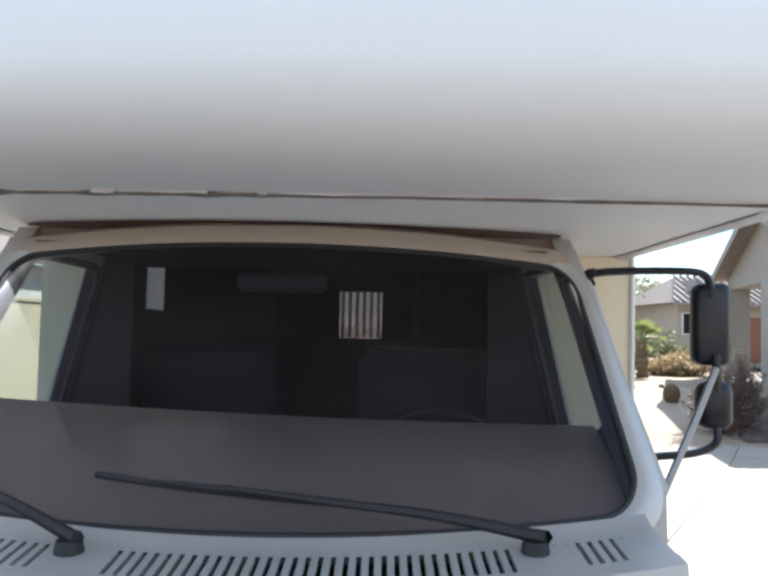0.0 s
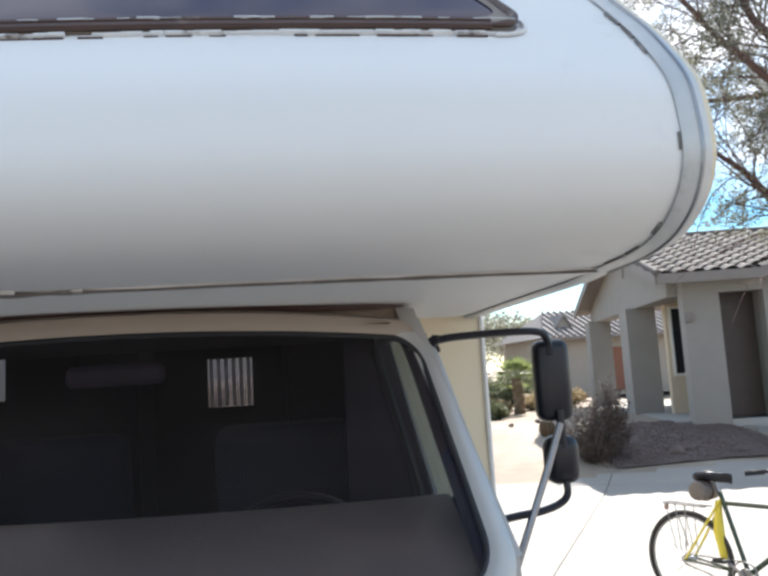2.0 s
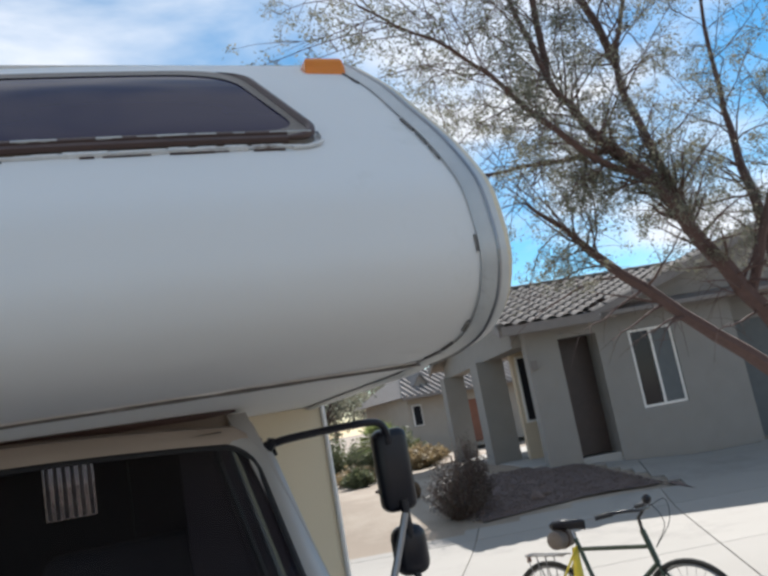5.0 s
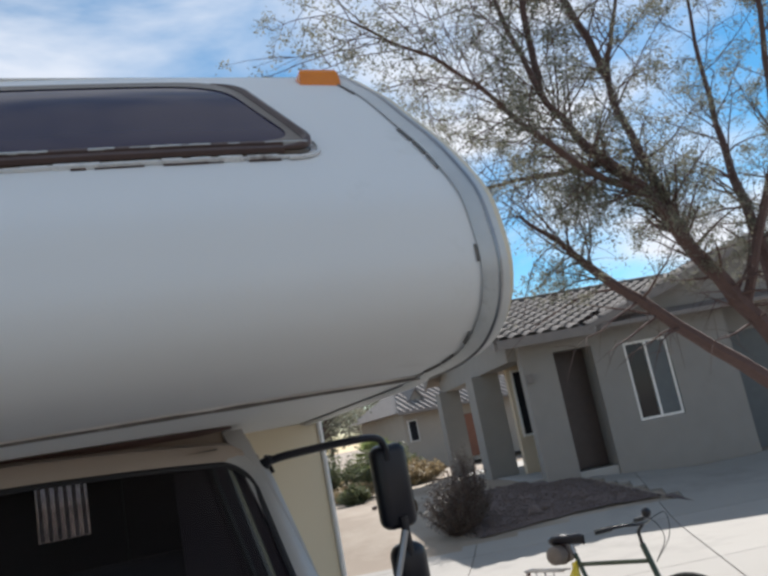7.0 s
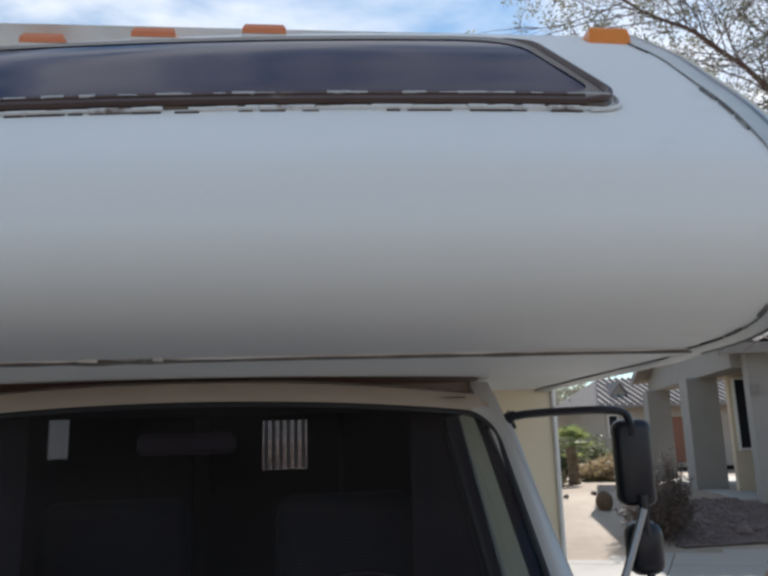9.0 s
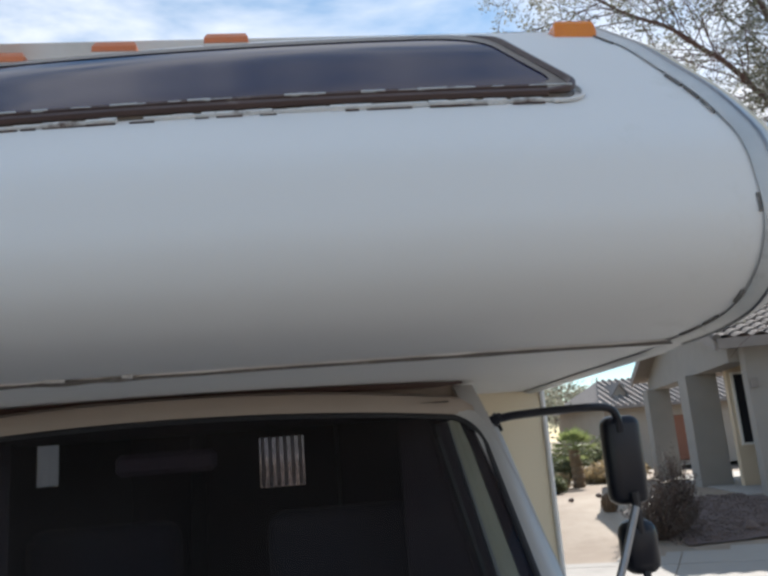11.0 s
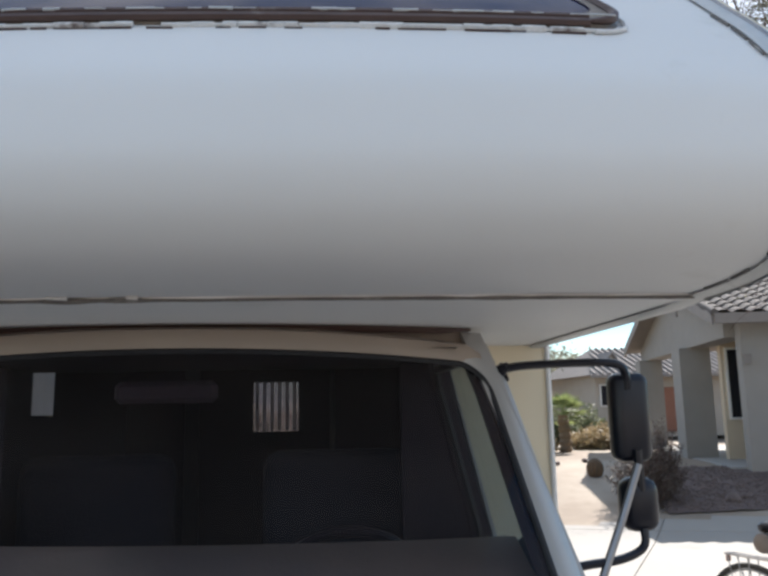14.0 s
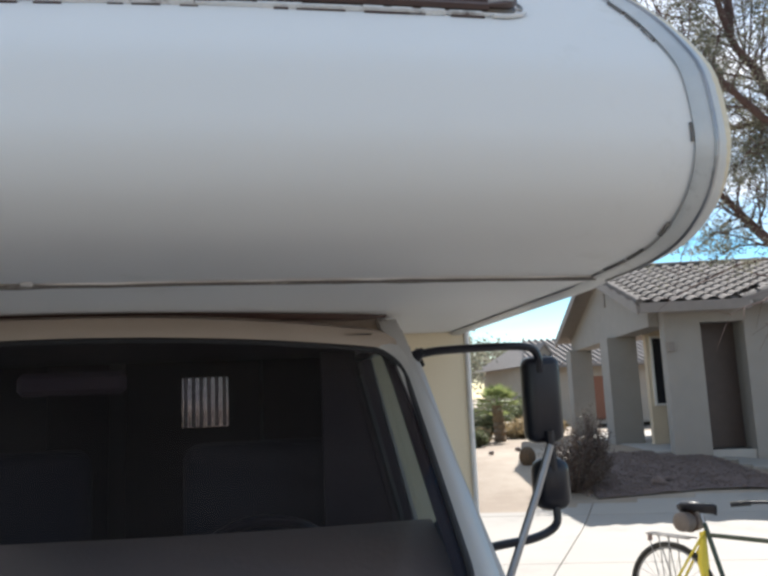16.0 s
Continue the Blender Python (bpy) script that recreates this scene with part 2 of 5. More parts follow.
M_SLAB = mat("entry_slab_concrete", (0.31, 0.305, 0.29), (0.38, 0.37, 0.355), 0.9, scale=1.2, fine=45, bump=0.15)
M_BARK = mat("dark_branch_bark", (0.065, 0.038, 0.034), (0.13, 0.080, 0.072), 0.9, scale=14, fine=60, bump=0.8)
M_PALMTRUNK = mat("shaggy_palm_trunk", (0.12, 0.085, 0.055), (0.26, 0.19, 0.125), 0.95, scale=16, fine=60, bump=1.0)
M_LEAF = leaf_mat("mesquite_leaf", (0.10, 0.105, 0.075), (0.24, 0.235, 0.18), 0.5)
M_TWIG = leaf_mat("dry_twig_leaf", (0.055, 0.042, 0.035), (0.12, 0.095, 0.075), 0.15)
M_PALM = leaf_mat("palm_frond", (0.15, 0.20, 0.07), (0.30, 0.34, 0.14))
M_GREENBUSH = leaf_mat("green_bush_leaf", (0.075, 0.095, 0.045), (0.17, 0.185, 0.095))
M_DRYGRASS = leaf_mat("dry_grass", (0.24, 0.18, 0.10), (0.42, 0.33, 0.19))
M_BLOCK = mat("yellow_block_wall", (0.36, 0.31, 0.20), (0.44, 0.38, 0.25), 0.9, scale=3, fine=50, bump=0.5, stain=(0.42, 0.36, 0.24), stain_at=0.6)
M_WHITEWALL = mat("white_stucco", (0.48, 0.46, 0.42), (0.55, 0.53, 0.48), 0.9, scale=3, fine=60, bump=0.4)
M_REDBROWN = mat("red_brown_gate", (0.19, 0.075, 0.045), (0.27, 0.115, 0.07), 0.7, scale=6, fine=60, bump=0.2)
M_CACTUS = mat("barrel_cactus", (0.055, 0.05, 0.03), (0.15, 0.085, 0.05), 0.85, scale=18, fine=80, bump=0.8)


# ---- builders ----
class Shape:
    """Collects vertices and faces, in world metres."""

    def __init__(self):
        self.v, self.f = [], []

    def add(self, verts, faces):
        k = len(self.v)
        self.v += [tuple(p) for p in verts]
        self.f += [tuple(i + k for i in f) for f in faces]
        return self

    def box(self, lo, hi, m=None, bevel=0.0):
        (x0, y0, z0), (x1, y1, z1) = lo, hi
        if bevel:
            b = min(bevel, (x1 - x0) * 0.45, (y1 - y0) * 0.45, (z1 - z0) * 0.45)
            vs, idx = [], {}
            for sx in (0, 1):
                for sy in (0, 1):
                    for sz in (0, 1):
                        X, Y, Z = (x1 if sx else x0), (y1 if sy else y0), (z1 if sz else z0)
                        dx, dy, dz = (-b if sx else b), (-b if sy else b), (-b if sz else b)
                        idx[sx, sy, sz] = len(vs)
                        vs += [(X, Y + dy, Z + dz), (X + dx, Y, Z + dz), (X + dx, Y + dy, Z)]
            c = lambda sx, sy, sz, k: idx[sx, sy, sz] + k
            fs = []
            for s in (0, 1):
                fs.append([c(s, 0, 0, 0), c(s, 1, 0, 0), c(s, 1, 1, 0), c(s, 0, 1, 0)])
                fs.append([c(0, s, 0, 1), c(1, s, 0, 1), c(1, s, 1, 1), c(0, s, 1, 1)])
                fs.append([c(0, 0, s, 2), c(1, 0, s, 2), c(1, 1, s, 2), c(0, 1, s, 2)])
                for q in (0, 1):
                    fs.append([c(s, q, 0, 0), c(s, q, 1, 0), c(s, q, 1, 1), c(s, q, 0, 1)])
                    fs.append([c(s, 0, q, 0), c(s, 1, q, 0), c(s, 1, q, 2), c(s, 0, q, 2)])
                    fs.append([c(0, s, q, 1), c(1, s, q, 1), c(1, s, q, 2), c(0, s, q, 2)])
            for key in idx:
                fs.append([c(*key, 0), c(*key, 1), c(*key, 2)])
        else:
            vs = [(x, y, z) for x in (x0, x1) for y in (y0, y1) for z in (z0, z1)]
            fs = [(0, 1, 3, 2), (4, 6, 7, 5), (0, 4, 5, 1), (2, 3, 7, 6), (0, 2, 6, 4), (1, 5, 7, 3)]
        if m is not None:
            vs = [tuple(m @ Vector(p)) for p in vs]
        return self.add(vs, fs)

    def prism(self, poly, axis, a, b, m=None):
        """A flat outline in the two other axes (in x, y, z order), drawn out along axis from a to b."""
        i = "xyz".index(axis)
        pt = lambda p, d: tuple(list(p[:i]) + [d] + list(p[i:]))
        n = len(poly)
        vs = [pt(p, a) for p in poly] + [pt(p, b) for p in poly]
        if m is not None:
            vs = [tuple(m @ Vector(p)) for p in vs]
        fs = [tuple(range(n)), tuple(range(2 * n - 1, n - 1, -1))] + [(k, (k + 1) % n, n + (k + 1) % n, n + k) for k in range(n)]
        return self.add(vs, fs)

    def tube(self, pts, r, n=8, closed=False):
        pts = [Vector(p) for p in pts]
        rs = r if isinstance(r, (list, tuple)) else [r] * len(pts)
        vs, fs, up = [], [], None
        N = len(pts)
        for k, p in enumerate(pts):
            if closed:
                d = (pts[(k + 1) % N] - pts[k - 1]).normalized()
            else:
                d = (pts[min(k + 1, N - 1)] - pts[max(k - 1, 0)]).normalized()
            if up is None:
                up = Vector((0, 0, 1)) if abs(d.z) < 0.9 else Vector((1, 0, 0))
            s = d.cross(up).normalized()
            up = s.cross(d).normalized()
            for j in range(n):
                a = 2 * math.pi * j / n
                vs.append(p + (s * math.cos(a) + up * math.sin(a)) * rs[k])
        for k in range(N if closed else N - 1):
            for j in range(n):
                a, b = k * n + j, k * n + (j + 1) % n
                c, d2 = ((k + 1) % N) * n + (j + 1) % n, ((k + 1) % N) * n + j
                fs.append((a, b, c, d2))
        if not closed:
            fs += [tuple(range(n - 1, -1, -1)), tuple(range((N - 1) * n, N * n))]
        return self.add(vs, fs)

    def sheet(self, fn, us, vs_):
        """A surface fn(u, v) over the two lists of values."""
        a, b = len(us), len(vs_)
        vs = [fn(u, v) for u in us for v in vs_]
        fs = [(i * b + j, (i + 1) * b + j, (i + 1) * b + j + 1, i * b + j + 1) for i in range(a - 1) for j in range(b - 1)]
        return self.add(vs, fs)

    def blob(self, c, r, rough=0.2, n=8, m=6, seed=0.0):
        c = Vector(c)
        r = Vector(r) if hasattr(r, "__len__") else Vector((r, r, r))
        vs, fs = [], []
        for i in range(m + 1):
            for j in range(n):
                a, b = math.pi * i / m, 2 * math.pi * j / n
                d = Vector((math.sin(a) * math.cos(b), math.sin(a) * math.sin(b), math.cos(a)))
                k = 1 + rough * noise.noise(d * 1.7 + Vector((seed, seed * 1.7, -seed)))
                vs.append((c.x + d.x * r.x * k, c.y + d.y * r.y * k, c.z + d.z * r.z * k))
        for i in range(m):
            for j in range(n):
                fs.append((i * n + j, (i + 1) * n + j, (i + 1) * n + (j + 1) % n, i * n + (j + 1) % n))
        return self.add(vs, fs)


def round_box(lo, hi, r, seg=4):
    """A box with all its edges rounded."""
    bm = bmesh.new()
    bmesh.ops.create_cube(bm, size=1.0)
    for v in bm.verts:
        v.co = Vector([(a + c) / 2 + x * (c - a) for a, c, x in zip(lo, hi, v.co)])
    bmesh.ops.bevel(bm, geom=list(bm.edges), offset=r, segments=seg, profile=0.5, affect="EDGES")
    bm.verts.index_update()
    sh = Shape().add([tuple(v.co) for v in bm.verts], [[v.index for v in f.verts] for f in bm.faces])
    bm.free()
    return sh


def mesh_of(name, shape, material, smooth=False, weld=False):
    me = bpy.data.meshes.new(name)
    me.from_pydata(shape.v, [], shape.f)
    bm = bmesh.new()
    bm.from_mesh(me)
    if weld:
        bmesh.ops.remove_doubles(bm, verts=bm.verts, dist=0.0004)
    if len(bm.faces) < 60000:
        bmesh.ops.recalc_face_normals(bm, faces=bm.faces)
    bm.to_mesh(me)
    bm.free()
    if smooth:
        me.shade_smooth()
        me.set_sharp_from_angle(angle=radians(38))
    me.materials.append(material)
    me.update()
    return me


def base_of(name, at, label, category, group="", kind=""):
    """An Empty at a thing's foot, to which its parts belong."""
    e = new(name)
    e.location = at
    e.empty_display_size = 0.1
    bpy.context.view_layer.update()
    return tagged(e, label, category, group, kind)


def part(name, shape, material, parent, label="", smooth=False, weld=False):
    ob = new(name, mesh_of(name, shape, material, smooth, weld))
    ob.parent = parent
    ob.matrix_parent_inverse = parent.matrix_world.inverted()
    return tagged(ob, label)


def single(name, shape, material, label, category, group="", kind="", smooth=False):
    return tagged(new(name, mesh_of(name, shape, material, smooth)), label, category, group, kind)


def lin(a, b, n):
    return [a + (b - a) * i / (n - 1) for i in range(n)]


def smooth_path(pts, steps=4):
    """A rounded run through the points (Catmull-Rom)."""
    P = [Vector(p) for p in pts]
    P = [P[0] * 2 - P[1]] + P + [P[-1] * 2 - P[-2]]
    out = []
    for k in range(1, len(P) - 2):
        for i in range(steps):
            t = i / steps
            a, b, c, d = P[k - 1], P[k], P[k + 1], P[k + 2]
            out.append(0.5 * ((2 * b) + (c - a) * t + (2 * a - 5 * b + 4 * c - d) * t * t + (3 * b - a - 3 * c + d) * t ** 3))
    return out + [P[-2]]


# ---- ground ----
HOUSE_TURN = radians(-13.5)
HA = Vector((8.94, 13.3, 0.0))                       # corner of the neighbour's entry, on plan
HU = Vector((math.cos(HOUSE_TURN), math.sin(HOUSE_TURN), 0))
HV = Vector((-math.sin(HOUSE_TURN), math.cos(HOUSE_TURN), 0))


def uv_of(x, y):
    d = Vector((x, y, 0)) - HA
    return d.dot(HU), d.dot(HV)


def land(x, y):
    """The lie of the land: level round the motorhome, rising to the houses behind."""
    u, w = uv_of(x, y)
    t = min(1.0, max(0.0, (w + 4.4) / 5.6))
    return min(0.62, max(0.36, 0.6 - 0.1 * u)) * t * t * (3 - 2 * t)


def house_at(u, w, z):
    p = HA + HU * u + HV * w
    return (p.x, p.y, z)


H_M = Matrix.Translation(HA) @ Matrix.Rotation(HOUSE_TURN, 4, "Z")

axis_x = [-1500, -400, -120, -50] + lin(-24, 32, 57) + [50, 120, 400, 1500]
axis_y = [-1500, -400, -120, -50] + lin(-20, 44, 65) + [70, 150, 400, 1500]
g = Shape().sheet(lambda x, y: (x, y, land(x, y) - 0.022 + 0.012 * noise.noise(Vector((x * 0.5, y * 0.5, 0)))), axis_x, axis_y)
single("ground", g, M_SOIL, "pale dry desert soil reaching the horizon", "ground", kind="structure", smooth=True)

driveway = base_of("driveway", (2, 4, 0), "pale sunlit concrete driveway slabs with dark joints", "driveway", kind="structure")
SA = Vector((math.cos(radians(-17)), math.sin(radians(-17)), 0)) * 3.05
SB = Vector((math.sin(radians(31)), math.cos(radians(31)), 0)) * 3.05
S0 = Vector((3.62, 8.06, 0))
GRAVEL_EDGE = -2.95


def slab(i, j):
    sh = Shape()
    n = 14
    gap = 0.0025
    ts = [gap + (1 - 2 * gap) * k / n for k in range(n + 1)]
    at = {}
    for a in range(n + 1):
        for b in range(n + 1):
            p = S0 + SA * (i + ts[a]) + SB * (j + ts[b])
            u, w = uv_of(p.x, p.y)
            lim = GRAVEL_EDGE + 0.35 * max(0.0, min(3.0, u + 4.0)) * 0.5 + max(0.0, u - 1.0) * 0.4
            at[a, b] = (p, w < lim or (u > -0.25 * w + 0.1 and w < -0.02))
    for a in range(n):
        for b in range(n):
            q = [at[a, b], at[a + 1, b], at[a + 1, b + 1], at[a, b + 1]]
            if all(ok for _, ok in q):
                top = [(p.x, p.y, land(p.x, p.y) + 0.004) for p, _ in q]
                bot = [(p.x, p.y, z - 0.1) for (p, _), (_, _, z) in zip(q, top)]
                fs = [(0, 1, 2, 3)]
                for k, (da, db) in enumerate(((0, -1), (1, 0), (0, 1), (-1, 0))):
                    na, nb = a + da, b + db
                    inside = 0 <= na < n and 0 <= nb < n and all(at[c][1] for c in ((na, nb), (na + 1, nb), (na + 1, nb + 1), (na, nb + 1)))
                    if not inside:
                        fs.append((k, (k + 1) % 4, 4 + (k + 1) % 4, 4 + k))
                sh.add(top + bot, fs)
    return sh

# ---- the motorhome ----
RV = base_of("motorhome", (-0.1, 3.0, 0), "weathered white motorhome with an overcab bunk and silver van cab", "motorhome")
XL, XR, YB = -0.97, 1.045, 6.2                       # sides and back of the coach
UNDER = 2.015                                       # underside of the overcab
COACH_Y = 2.56                                      # front wall of the coach behind the cab


def nose(t):
    """The overcab's profile (y, z): t 0 at the roof, 1 at the seam below."""
    k = [(1.74, 2.845), (1.66, 2.795), (1.56, 2.715), (1.46, 2.632), (1.35, 2.525), (1.255, 2.432), (1.185, 2.352), (1.135, 2.28), (1.118, 2.21), (1.116, 2.15),
         (1.14, 2.098), (1.183, 2.062), (1.245, 2.036), (1.345, 2.022), (1.49, 2.018)]
    f = t * (len(k) - 1)
    i = min(int(f), len(k) - 2)
    f -= i
    p = [k[max(i - 1, 0)], k[i], k[i + 1], k[min(i + 2, len(k) - 1)]]
    o = []
    for c in (0, 1):
        a, b, d, e = (q[c] for q in p)
        o.append(0.5 * (2 * b + (d - a) * f + (2 * a - 5 * b + 4 * d - e) * f * f + (3 * b - a - 3 * d + e) * f ** 3))
    return o


def bow(x, t):
    """The cap is bowed in plan and sits a little askew."""
    d = max(-1.3, x - 0.7)
    return (0.075 - 0.05 * t) * d * d


def nose_normal(t):
    (y0, z0), (y1, z1) = nose(max(0, t - 0.01)), nose(min(1, t + 0.01))
    d = Vector((0, y1 - y0, z1 - z0)).normalized()
    return Vector((0, d.z, -d.y)) if d.z < 0 else Vector((0, d.z, -d.y))


def on_nose(x, t, out=0.0):
    y, z = nose(t)
    y += bow(x, t)
    n = nose_normal(t)
    return (x, y + n.y * out, z + n.z * out)


TS = lin(0, 1, 57)
skin = Shape()
ripple = lambda x, t: 0.0018 * noise.noise(Vector((x * 1.6, t * 5.0, 3.3)))
skin.sheet(lambda x, t: on_nose(x, t, ripple(x, t)), lin(XL + 0.012, XR - 0.012, 47), TS)
skin.sheet(lambda x, t: on_nose(x, t, -0.03), [XL + 0.012, XR - 0.012], TS)
front_cap = part("overcab_front", skin, M_SHELL, RV, "white fibreglass overcab front, rounded and faintly stained", True)

# underside, roof, sides, back and floor of the coach
part("overcab_underside", Shape().prism([(x, 1.49 + bow(x, 1)) for x in lin(XL + 0.012, XR - 0.012, 24)] + [(XR - 0.012, COACH_Y + 0.03), (XL + 0.012, COACH_Y + 0.03)], "z", UNDER - 0.004, UNDER + 0.03), M_SHELL, RV, "smooth white overcab underside")
part("coach_roof", Shape().prism([(1.74, 2.845), (2.1, 2.895), (3.2, 2.93), (YB, 2.90), (YB, 2.85), (1.80, 2.79)], "x", XL, XR), M_SHELL, RV)
side_outline = [nose(t) for t in lin(0, 1, 40)]


def coach_side(x0, x1):
    sh = Shape()
    sh.prism(side_outline + [(COACH_Y, UNDER + 0.001), (COACH_Y, 2.84)], "x", x0, x1)
    if x0 < 0:                                     # side with the small curtained window
        wy0, wy1, wz0, wz1 = 3.55, 3.87, 1.81, 2.07
        for lo, hi in (((COACH_Y, 0.55), (wy0, 2.85)), ((wy1, 0.55), (YB, 2.85)), ((wy0, 0.55), (wy1, wz0)), ((wy0, wz1), (wy1, 2.85))):
            sh.box((x0, max(lo[0], COACH_Y + 0.043), lo[1]), (x1, hi[0], hi[1]))
    else:
        sh.box((x0, COACH_Y + 0.043, 0.55), (x1, YB, 2.85))
    return sh


part("coach_side", coach_side(XL, XL + 0.03), M_WALL, RV)
part("coach_side", coach_side(XR - 0.03, XR), M_WALL, RV)
back = Shape()
bx0, bx1, bz0, bz1 = -0.16, 0.19, 1.66, 2.04
for lo, hi in (((XL + 0.03, 0.55), (bx0, 2.85)), ((bx1, 0.55), (XR - 0.03, 2.85)), ((bx0, 0.55), (bx1, bz0)), ((bx0, bz1), (bx1, 2.85))):
    back.box((lo[0], YB - 0.04, lo[1]), (hi[0], YB, hi[1]))
part("coach_back", back, M_WALL, RV)
part("coach_floor", Shape().box((XL + 0.03, COACH_Y, 0.55), (XR - 0.03, YB - 0.04, 0.62)), M_DARK, RV)
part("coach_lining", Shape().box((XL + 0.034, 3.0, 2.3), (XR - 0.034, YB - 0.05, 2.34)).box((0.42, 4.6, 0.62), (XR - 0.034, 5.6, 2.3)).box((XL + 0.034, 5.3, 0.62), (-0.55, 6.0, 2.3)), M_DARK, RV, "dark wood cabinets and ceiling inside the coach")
# near-black sheets over the cream walls stand in for the coach's inner shade
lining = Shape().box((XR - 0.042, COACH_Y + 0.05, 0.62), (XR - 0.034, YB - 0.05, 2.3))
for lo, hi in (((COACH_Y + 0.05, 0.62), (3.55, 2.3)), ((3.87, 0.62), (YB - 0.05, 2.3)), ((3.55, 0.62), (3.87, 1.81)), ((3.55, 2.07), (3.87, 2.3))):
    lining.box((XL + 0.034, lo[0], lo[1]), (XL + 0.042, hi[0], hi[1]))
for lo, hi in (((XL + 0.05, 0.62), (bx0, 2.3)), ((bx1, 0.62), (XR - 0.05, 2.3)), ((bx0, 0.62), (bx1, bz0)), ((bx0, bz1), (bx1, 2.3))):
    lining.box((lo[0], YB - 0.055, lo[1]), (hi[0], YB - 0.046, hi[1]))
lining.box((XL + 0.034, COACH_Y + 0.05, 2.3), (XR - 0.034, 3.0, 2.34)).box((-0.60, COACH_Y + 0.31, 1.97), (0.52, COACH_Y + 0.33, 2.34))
part("inner_shade_sheets", lining, M_DARK, RV, "near-black sheets added for the shade inside the coach")
wall_r = Shape().box((0.72, COACH_Y, 0.5), (XR - 0.002, COACH_Y + 0.04, UNDER - 0.004))
part("coach_front_wall", wall_r, M_WALL, RV, "cream coach wall behind the cab")
part("coach_front_wall", Shape().box((XL + 0.002, COACH_Y, 0.5), (-0.72, COACH_Y + 0.04, UNDER - 0.004)), M_WALL, RV, "cream coach wall behind the cab")
part("wall_corner_trim", Shape().tube([(XR + 0.002, COACH_Y - 0.004, 0.5), (XR + 0.002, COACH_Y - 0.004, UNDER)], 0.009), M_FRAMEWHITE, RV)
for xs in (XL + 0.03, XR - 0.03):                   # aluminium corner moulding along the overcab's edge
    s = 1 if xs > 0 else -1
    edge = Shape()
    prof = [(s * -0.030, 0.004), (s * -0.012, 0.010), (s * 0.010, 0.009), (s * 0.030, 0.002), (s * 0.034, -0.02)]
    ring = [[Vector(on_nose(xs + dx, t, dn)) for dx, dn in prof] for t in lin(0, 1, 50)]
    tail = [[Vector((xs + dx, y, UNDER - 0.004 - dn)) for dx, dn in prof] for y in (1.6, 2.0, COACH_Y)]
    edge.sheet(lambda i, j: tuple((ring + tail)[i][j]), list(range(len(ring) + 3)), list(range(5)))
    mould = part("corner_moulding", edge, M_ALU, RV, "dull aluminium edge moulding with grimy sealer", True)
    seal = Shape()
    rnd = random.Random(4)
    for a in lin(0.06, 0.93, 22):
        if rnd.random() < 0.62:
            seal.tube([on_nose(xs - s * 0.034, t, 0.002) for t in lin(a, a + 0.035, 4)], rnd.uniform(0.002, 0.005), 5)
    tagged(part("edge_sealer", seal, M_GREY_SEAM, mould, "flaking dark sealer"), kind="stuff")
    groove = Shape().tube([on_nose(xs + s * 0.002, t, 0.010) for t in lin(0.05, 1, 40)], 0.0035, 5)
    part("insert_strip", groove, M_STEEL, mould, "dented grey insert strip")

# the seam where the front skin meets the underside
rnd = random.Random(11)
seam = Shape()
xs = lin(XL + 0.05, XR - 0.05, 90)
seam.tube([(x, 1.49 + bow(x, 1) + 0.004 * noise.noise(Vector((x * 6, 0, 0))), UNDER - 0.0035) for x in xs], [0.003 + (0.0075 if x < 0.2 else 0.0035) * abs(noise.noise(Vector((x * 9, 2, 1)))) for x in xs], 6)
part("underside_seam", seam, M_GREY_SEAM, RV, "ragged grimy seam of old sealer", True)
drips = Shape()
for k in range(9):
    x = rnd.uniform(-0.85, 0.15)
    drips.tube([(x, 1.478 + bow(x, 1), UNDER + 0.001), (x + rnd.uniform(0.015, 0.05), 1.474 + bow(x, 1), UNDER - 0.001)], rnd.uniform(0.003, 0.006), 5)
tagged(part("seam_patch", drips, M_SEAL, RV, "smeared white sealer patches"), kind="stuff")

# the wide tinted window of the overcab
WX0, WX1 = -0.72, 0.765
T_AT = lambda z: min(lin(0, 0.7, 400), key=lambda t: abs(nose(t)[1] - z))
WB, WT = T_AT(2.424), T_AT(2.706)


def window_loop(grow, n=14):
    """The window's outline on the nose: lower corners square, upper corners slanting in."""
    t0, t1 = WB + grow * 0.75, WT - grow * 0.75
    x0, x1 = WX0 - grow, WX1 + grow
    cut = 0.085
    corners = [(x0, t0, 0.075), (x1, t0, 0.075), (x1 - cut, t1, 0.12), (x0 + cut, t1, 0.12)]
    out = []
    for k in range(4):
        p, c, q = corners[k - 1], corners[k], corners[(k + 1) % 4]
        a = Vector((p[0] - c[0], (p[1] - c[1]) * 1.9))
        b = Vector((q[0] - c[0], (q[1] - c[1]) * 1.9))
        pa, pb = a.normalized() * c[2], b.normalized() * c[2]
        for i in range(n):
            s = i / (n - 1)
            v = pa * (1 - s) ** 2 + pb * s * s
            out.append((c[0] + v.x, c[1] + v.y / 1.9))
    dense = []
    for k in range(len(out)):
        a, b = out[k], out[(k + 1) % len(out)]
        m = max(1, int(abs(a[0] - b[0]) / 0.05))
        dense += [(a[0] + (b[0] - a[0]) * i / m, a[1] + (b[1] - a[1]) * i / m) for i in range(m)]
    return dense


